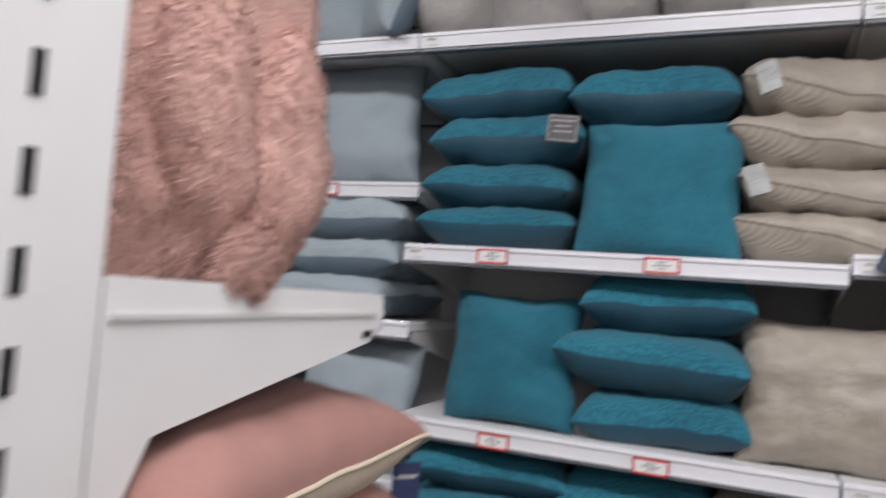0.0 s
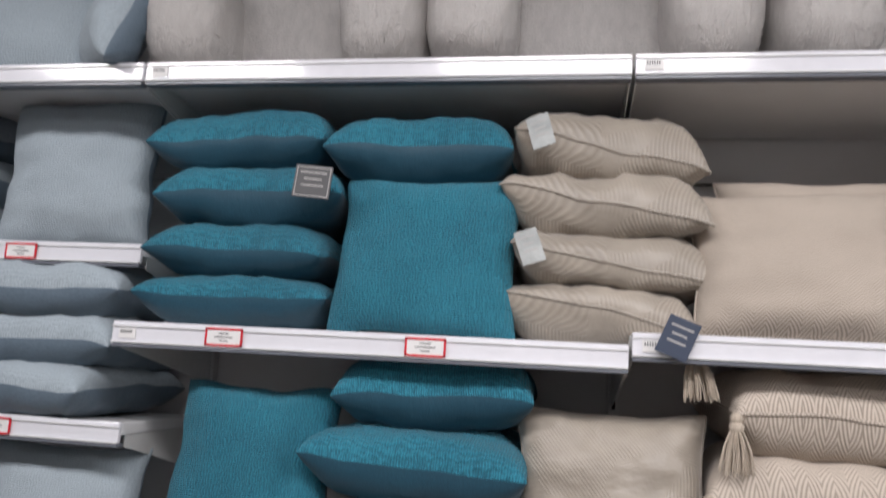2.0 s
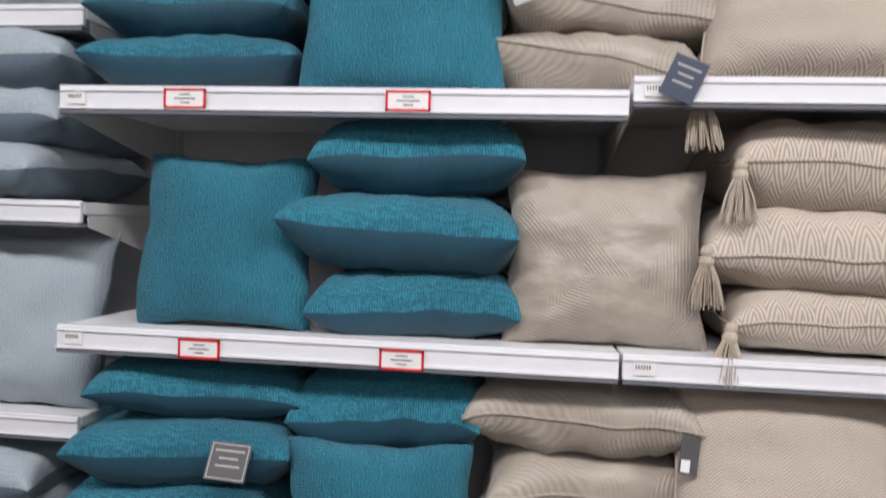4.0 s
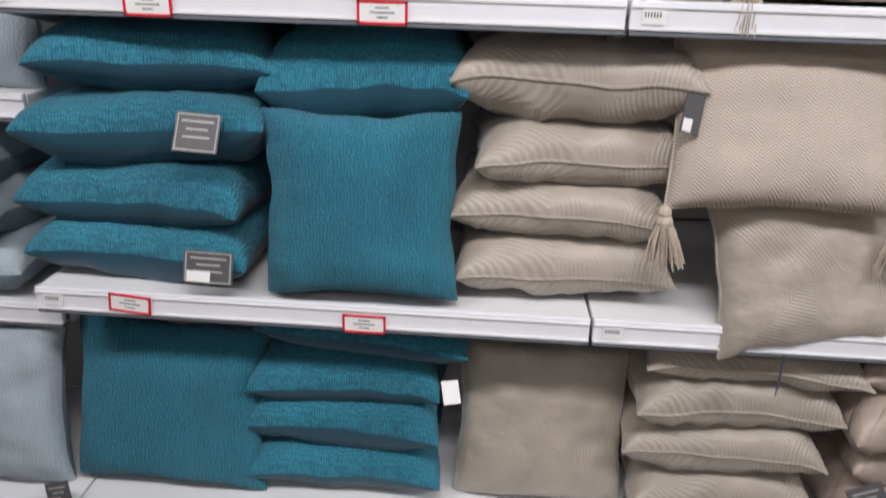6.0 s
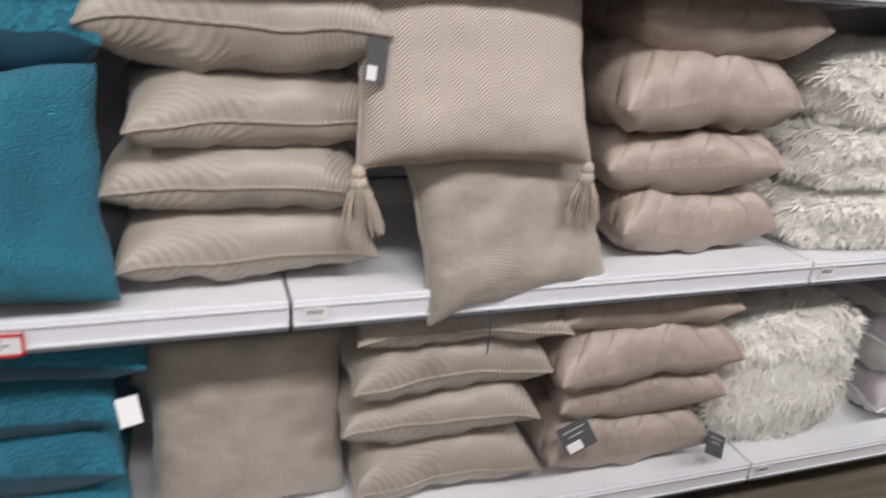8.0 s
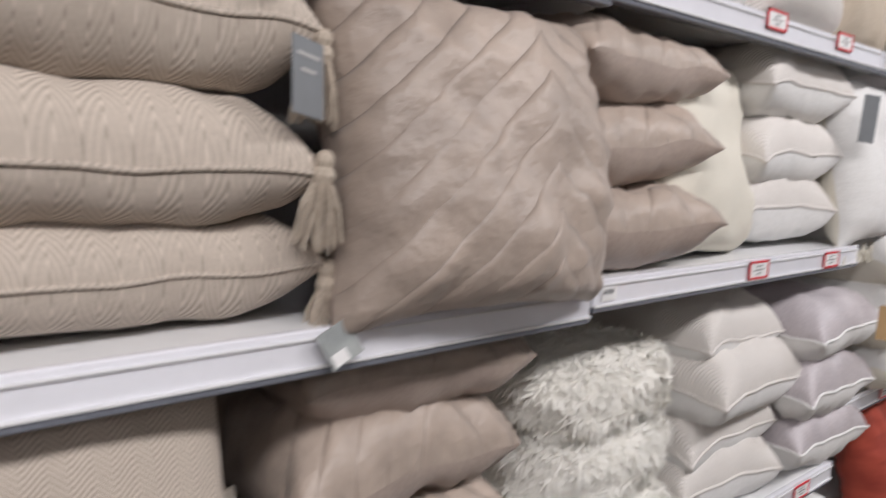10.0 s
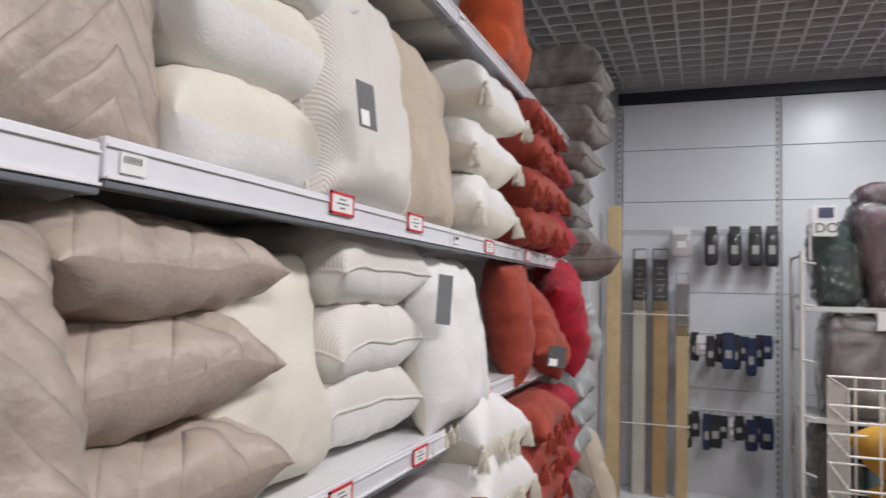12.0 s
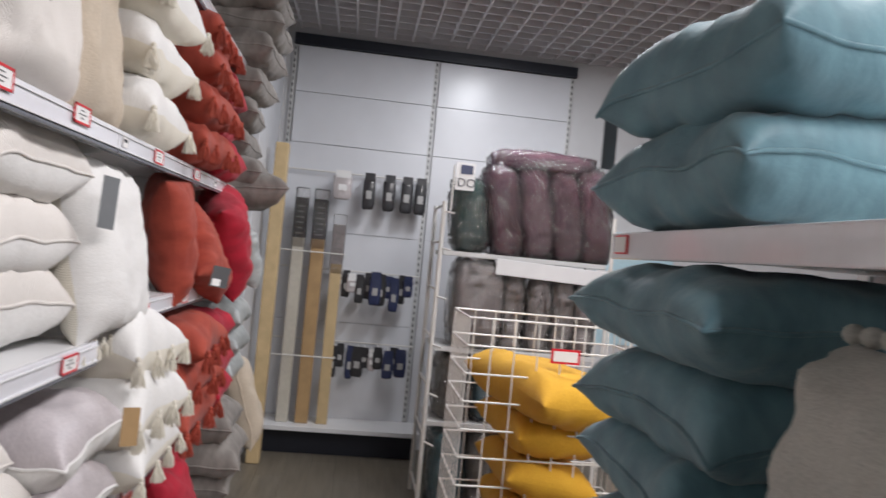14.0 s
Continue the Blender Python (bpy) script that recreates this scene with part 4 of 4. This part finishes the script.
for b in pink.children:
    pile(b, PINK_FUR, 9, 0.014, random.Random(5))
for i in range(3):
    low, m = lying("pink", GX - 0.2, GY + 0.275, PZ - 0.47 + i * 0.11, 0.52, 0.14, 2 + i)
card_tag(pose(GX + 0.03, GY + 0.5, PZ - 0.26, 84, 4, 60), 0.045, 0.085, BLUEPACK, 1, white=True, label="blue swing tag with a pale sticker", host=low)
# ---- slate gondola across the aisle ----
# SX0 lies further west, unseen, so board and decks block lamp light from the lower cushions
SX0, SX1, SY = 1.5, 2.95, -1.62
sg = tagged(new("gondola_frame"), "white gondola frame holding velvet cushions, its unseen west end added for shade", "shelving")
part("back_board", boxed(SX0, SY - 0.06, 0.05, SX1, SY - 0.01, 2.25), BACKBOARD, sg)
part("end_post", boxed(SX1 + 0.002, SY - 0.08, 0, SX1 + 0.035, SY + 0.0, 2.25, 0.003), SHELF, sg)
part("end_post", boxed(SX0 - 0.035, SY - 0.08, 0, SX0 - 0.002, SY + 0.0, 2.25, 0.003), SHELF, sg)
SZ = 1.682
for z in (SZ, 0.98, 0.35):
    o = tagged(new("display_shelf"), "white gondola shelf with a price rail", "shelf", "gondola shelves")
    part("deck", boxed(SX0, SY - 0.0105, z - 0.03, SX1, SY + 0.52, z, 0.003), SHELF, o)
    part("price_rail", boxed(SX0, SY + 0.521, z - 0.045, SX1, SY + 0.535, z + 0.003, 0.003), STRIP, o)
    price = part("price_label", boxed(SX1 - 0.09, SY + 0.5355, z - 0.036, SX1 - 0.03, SY + 0.5385, z - 0.002), RED, o, "red-framed price label")
    part("paper", boxed(SX1 - 0.087, SY + 0.539, z - 0.033, SX1 - 0.033, SY + 0.5405, z - 0.005), PAPER, price)
for dx, z, t, turn in ((0.0, SZ + 0.004, 0.17, 184), (-0.02, SZ + 0.148, 0.185, 188)):
    top, m = lying("slate", 2.685 + dx, -1.27, z, 0.47, t, turn, 1, pressed=5.4)
card_tag(pose(2.895, -1.045, SZ + 0.16, 90, 0, -70), 0.03, 0.09, TAG, 0, label="dark woven tab on the cushion corner", host=top)
for dx, z, t, turn, tip in ((0.0, 0.985, 0.14, 179, -2), (0.03, 1.1, 0.145, 185, 2), (0.03, 1.215, 0.155, 177, -2), (0.02, 1.335, 0.165, 184, 2), (0.0, 1.47, 0.168, 181, -1)):
    lying("slate", 2.685 + dx, -1.275, z, 0.47, t, turn, tip, pressed=False)
lying("pompom", 2.19, -1.24, 0.982, 0.42, 0.2, 178)
sp = cushion("pompom", pose(2.19, -1.10, 1.36, 0, 0, 172) @ pose(0, 0, 0, 74, 0, 0) @ Matrix.Diagonal((1.0, 1.0, 1.1, 1)), "silver grey cushion edged with small pompoms")
ball = bmesh.new()
bmesh.ops.create_icosphere(ball, subdivisions=2, radius=0.013)
first_pompom = part("pompom", ball, LINEN, sp, smooth=True)
for k in range(4):
    for i in range(11):
        w = 2 * i / 11 - 1
        u, v = ((w, -1), (1, w), (-w, 1), (-1, -w))[k]
        o = first_pompom if k == i == 0 else new("pompom", first_pompom.data)
        o.parent = sp
        o.matrix_basis = pose(u * CW / 2 * 1.02, v * CW / 2 * 1.02, 0)

# trims go on once all cushions lie in place
for make, given in LATER:
    make(*given)

# ---- end of the aisle ----
EX = X1 - 0.004
for k, y0 in enumerate((0.02, -1.13)):
    for r, (z0, z1) in enumerate(((0.2, 1.0), (1.0, 1.72), (1.72, 2.42), (2.42, 2.83), (2.83, 3.2))):
        part("panel", boxed(EX - 0.02, y0 - 1.13, z0 + 0.002, EX, y0 - 0.02, z1 - 0.002, 0.002), WALLP, end_wall, "glossy white wall panel")
part("trim", boxed(EX - 0.05, -2.3, 3.205, EX, 0.04, 3.29), DARK, end_wall, "dark strip under the ceiling")
for y in (0.03, -1.12, -2.27):
    upright(EX - 0.022 + 0.0, y, 3.2, "wall_upright", along="y")

base = tagged(new("base_shelf"), "white base shelf with a dark plinth", "shelf")
part("deck", boxed(7.2, -1.22, 0.19, EX - 0.022, 0.04, 0.225, 0.003), SHELF, base)
part("plinth", boxed(7.3, -1.2, 0, EX - 0.03, 0.02, 0.188), DARK, base)


def curtain_pole(y, z1, w, material, label, x=7.36, z0=0.2255, cap=BLACKPACK):
    ob = tagged(new("curtain_pole"), label, "curtain pole", "packed curtain poles")
    part("pole", boxed(x - w / 2, y - w / 2, z0, x + w / 2, y + w / 2, z1, 0.008), material, ob)
    c = part("header_card", boxed(x - w / 2 - 0.004, y - w / 2 - 0.004, z1 - 0.27, x + w / 2 + 0.004, y + w / 2 + 0.004, z1 + 0.04, 0.006), cap, ob, "dark printed header in clear wrap")
    bm = bmesh.new()
    for i in range(6):
        half = w * (0.3, 0.18, 0.26, 0.34, 0.2, 0.28)[i]
        box(bm, x - w / 2 - 0.006, y - half, z1 - 0.24 + i * 0.042, x - w / 2 - 0.0045, y + half, z1 - 0.232 + i * 0.042)
    tagged(part("print", bm, PRINT, c), kind="stuff")
    part("wrap", boxed(x - w / 2 - 0.007, y - w / 2 - 0.007, z1 - 0.34, x + w / 2 + 0.007, y + w / 2 + 0.007, z1 + 0.12, 0.01), FILM, ob)
    return ob


ob = tagged(new("curtain_pole"), "bare pine curtain pole leaning at the column", "curtain pole")
part("pole", boxed(6.95, -0.055, 0.0, 7.05, 0.04, 2.32, 0.01), PINE, ob)
curtain_pole(-0.155, 1.92, 0.09, GREYWOOD, "grey curtain pole in clear wrapping")
curtain_pole(-0.305, 1.92, 0.10, OAK, "oak curtain pole with dark header card")
curtain_pole(-0.46, 1.74, 0.085, PINE, "pine curtain pole in crinkled clear wrapping", cap=WHITEPACK)

for z in (1.55, 0.75):
    guard = tagged(new("pole_guard"), "thin wire guard holding curtain poles upright", "rail", "pole guards")
    part("wire", rod(bmesh.new(), (7.27, 0.06, z), (7.27, -0.52, z), 0.005), WIRE, guard)
    for y in (0.055, -0.515):
        part("stay", rod(bmesh.new(), (7.27, y, z), (EX - 0.02, y, z), 0.005), WIRE, guard)
for z in (2.2, 1.42, 0.85):
    rail = tagged(new("hook_rail"), "thin white wire hook rail", "rail", "hook rails")
    part("rail", rod(bmesh.new(), (EX - 0.06, 0.0, z), (EX - 0.06, -1.14, z), 0.006), WIRE, rail)


def hanging_pack(y, z, w, h, material, label, x=7.42):
    ob = tagged(new("hanging_pack"), label, "packet", "hanging packs")
    part("pouch", blob(0.05, w, h, 0.35, 0.006, y * 9, 16, 10, 20), material, ob, smooth=True).matrix_basis = pose(x, y, z - h / 2 - 0.02)
    part("hook", rod(bmesh.new(), (x, y, z), (EX - 0.055, y, z + 0.004), 0.004), WIRE, ob)
    part("header", boxed(x - 0.027, y - w * 0.4, z - 0.05, x - 0.022, y + w * 0.4, z + 0.01), PAPER if material is WHITEPACK else material, ob)
    part("sticker", boxed(x - 0.030, y - w * 0.22, z - h * 0.75, x - 0.0265, y + w * 0.22, z - h * 0.5), PAPER if material is WHITEPACK else PRINT, ob)
    return ob


for y in (-0.66, -0.82, -0.96, -1.07):
    hanging_pack(y, 2.2, 0.1, 0.26, BLACKPACK, "black packet with curtain rings on a hook")
hanging_pack(-0.45, 2.2, 0.15, 0.2, WHITEPACK, "clear packet of fittings on a hook")
rnd = random.Random(4)
for z, n in ((1.42, 11), (0.85, 10)):
    for i in range(n):
        mt = (BLACKPACK, WHITEPACK, BLACKPACK, BLUEPACK)[rnd.randrange(4)] if i < n - 3 else (BLUEPACK, BLACKPACK, BLUEPACK)[n - 1 - i]
        hanging_pack(-0.5 - 0.6 * i / n + rnd.uniform(-0.012, 0.012), z + rnd.uniform(-0.03, 0.01), rnd.uniform(0.06, 0.1), rnd.uniform(0.12, 0.24), mt, "small packet of curtain hooks", 7.42 - rnd.uniform(0, 0.08))

sign = tagged(new("sign"), "small white sign with a blue logo patch", "sign")
part("board", boxed(6.075, -1.29, 2.03, 6.083, -1.17, 2.2), PAPER, sign)
part("logo", boxed(6.071, -1.275, 2.13, 6.074, -1.2, 2.185), BLUEPACK, sign)
font = bpy.data.curves.new("letters", "FONT")
font.body, font.size, font.extrude = "DO", 0.075, 0.001
letters = new("letters", font)
letters.data.materials.append(INK)
letters.parent = sign
letters.matrix_basis = pose(6.072, -1.18, 2.05, 90, 0, -90)
part("stem", rod(bmesh.new(), (6.09, -1.16, 1.9), (6.09, -1.16, 2.18), 0.006), WIRE, sign)

# pale unlit sheet whose colour stands in for a bright, lit white-cyan panel
poster = tagged(new("poster"), "pale blue panel standing in for a brightly lit panel", "poster")
part("sheet", boxed(EX - 0.012, -3.3, 1.0, EX - 0.002, -2.62, 1.95), SKYBLUE, poster)
part("band", boxed(EX - 0.016, -3.3, 1.5, EX - 0.0125, -2.62, 1.62), PAPER, poster)

# wire rack
RX, RY = 6.1, -1.12
rack = tagged(new("wire_rack"), "white wire rack with bent side hoops", "rack")
for x in (RX, RX + 0.5):
    for y in (RY, RY - 1.1):
        part("post", rod(bmesh.new(), (x, y, 0.0), (x, y, 1.95), 0.014, 10), WIRE, rack)
for z in (0.12, 0.5, 0.8, 1.1, 1.4, 1.7, 1.93):
    part("rung", rod(bmesh.new(), (RX, RY, z), (RX + 0.5, RY, z), 0.008), WIRE, rack)
    part("hook", rod(bmesh.new(), (RX, RY, z - 0.04), (RX - 0.06, RY - 0.06, z - 0.05), 0.006), WIRE, rack)
for z in (0.55, 1.02, 1.62):
    part("shelf_board", boxed(RX + 0.03, RY - 1.08, z, RX + 0.48, RY - 0.02, z + 0.03, 0.003), STEEL, rack)
part("front_board", boxed(RX - 0.02, RY - 1.02, 1.60, RX + 0.0, RY - 0.3, 1.70, 0.003, pose(0, 0, -0.02, 2, 0, 0)), SHELF, rack, "white front board")


def wrapped(x, y, z, w, d, h, material, label, seed, e=0.5, roll=0.0):
    ob = tagged(new("wrapped_throw"), label, "wrapped throw", "throws in clear film")
    ob.matrix_basis = pose(x, y, z + h / 2, roll, 0, 0)
    part("cloth", blob(w, d, h, e, 0.02, seed, 30, 18, 12), material, ob, smooth=True)
    part("film", blob(w + 0.04, d + 0.035, h + 0.025, e, 0.04, seed + 3, 44, 32, 26), FILM, ob, "crinkled clear film")
    return ob


for i, y in enumerate((-1.52, -1.72, -1.92, -2.1)):
    wrapped(RX + 0.2, y, 1.652, 0.36, 0.215, 0.58 + 0.025 * (i % 2), PLUM, "plum throw wrapped in clear film", i + 1.0, roll=-9)
wrapped(RX + 0.22, -1.76, 2.2, 0.34, 0.66, 0.13, PLUM, "plum throw lying on wrapped throws", 8.0)
wrapped(RX + 0.2, -1.30, 1.652, 0.34, 0.2, 0.46, GREEN, "bottle green throw wrapped in film", 9.0, roll=-6)
for i, y in enumerate((-1.62, -1.80, -1.96, -2.1)):
    wrapped(RX + 0.16, y, 1.052, 0.2, 0.15, 0.5, MAUVE, "mauve grey rolled throw in clear film", i + 12.0, 0.6)
wrapped(RX + 0.2, -1.40, 1.052, 0.4, 0.30, 0.54, MAUVE, "mauve grey folded throw", 17.0, 0.35)
for i in range(4):
    wrapped(RX + 0.25, -1.3 - 0.22 * i, 0.582, 0.4, 0.2, 0.4, (GREY, SLATE, GREY, SLATE)[i], "folded dark throw in clear film", 20.0 + i, 0.45)
    wrapped(RX + 0.25, -1.3 - 0.22 * i, 0.005, 0.4, 0.2, 0.5, (SLATE, GREY, GREY, PLUM)[i], "folded dark throw in clear film", 26.0 + i, 0.45)

# wire basket with mustard cushions
BX0, BX1, BY0, BY1, BZ0, BZ1 = 4.72, 5.2, -1.95, -1.12, 0.15, 1.36
basket = tagged(new("wire_basket"), "tall white wire basket with a red price label", "basket")


def wire(a, b, r):
    return part("wire", rod(bmesh.new(), a, b, r, 5), WIRE, basket)


def wire_face(a, b, n):
    """One side of the basket between two corners."""
    for i in range(n):
        x, y = a[0] + (b[0] - a[0]) * i / n, a[1] + (b[1] - a[1]) * i / n
        wire((x, y, BZ0), (x, y, BZ1), 0.0035)
    z = BZ0
    while z < BZ1 + 0.01:
        wire((a[0], a[1], z), (b[0], b[1], z), 0.0045)
        z += 0.121


c = ((BX0, BY1), (BX0, BY0), (BX1, BY0), (BX1, BY1))
for i in range(4):
    wire_face(c[i], c[(i + 1) % 4], 8 if i % 2 == 0 else 6)
for i in range(1, 8):
    y = BY0 + (BY1 - BY0) * i / 8
    wire((BX0, y, BZ0 + 0.004), (BX1, y, BZ0 + 0.004), 0.0035)
for x in (BX0, BX1):
    for y in (BY0, BY1):
        part("leg", rod(bmesh.new(), (x, y, 0), (x, y, BZ0), 0.008, 8), WIRE, basket)
lab = part("price_label", boxed(BX0 - 0.008, -1.62, 1.19, BX0 - 0.005, -1.49, 1.255), RED, basket, "red-framed price label")
part("paper", boxed(BX0 - 0.010, -1.61, 1.2, BX0 - 0.0085, -1.5, 1.245), PAPER, lab)
for i in range(5):
    m = pose(4.96 + 0.01 * (i % 2), -1.52, BZ0 + 0.13 + 0.19 * i, 9, 0, 0) @ pose(0, 0, 0, 0, 0, 84 + 5 * i) @ Matrix.Diagonal((1.02, 1.45, 1.3, 1))
    cushion("yellow", m)
lying("crimson", 4.95, -2.2, 0.62, 0.44, 0.2)
box_stand = tagged(new("display_plinth"), "low white display plinth beside the basket", "plinth")
part("body", boxed(4.74, -2.45, 0, 5.2, -1.98, 0.62, 0.004), SHELF, box_stand)

# ---- floor planks ----
PL, PW = 1.2, 0.18
plank = boxed(0.0008, 0.0008, -0.0038, PL - 0.0008, PW - 0.0008, 0.0)
first = part("plank", plank, FLOOR, floor)
placed = 0
for j in range(int((Y1 - Y0) / PW) + 1):
    for i in range(-1, int((X1 - X0) / PL) + 2):
        x, y = X0 + i * PL + (j * 0.41) % PL, Y0 + j * PW
        if x < X0 or x + PL > X1:
            lo, hi = max(x, X0), min(x + PL, X1)
            if hi - lo > 0.05:
                cut = part("plank", boxed(lo + 0.0008, y + 0.0008, -0.0038, hi - 0.0008, y + PW - 0.0008, 0.0), FLOOR, floor)
            continue
        if not placed:
            first.matrix_basis = pose(x, y, 0)
        else:
            o = new("plank", first.data)
            o.parent = floor
            o.matrix_basis = pose(x, y, 0)
        placed += 1
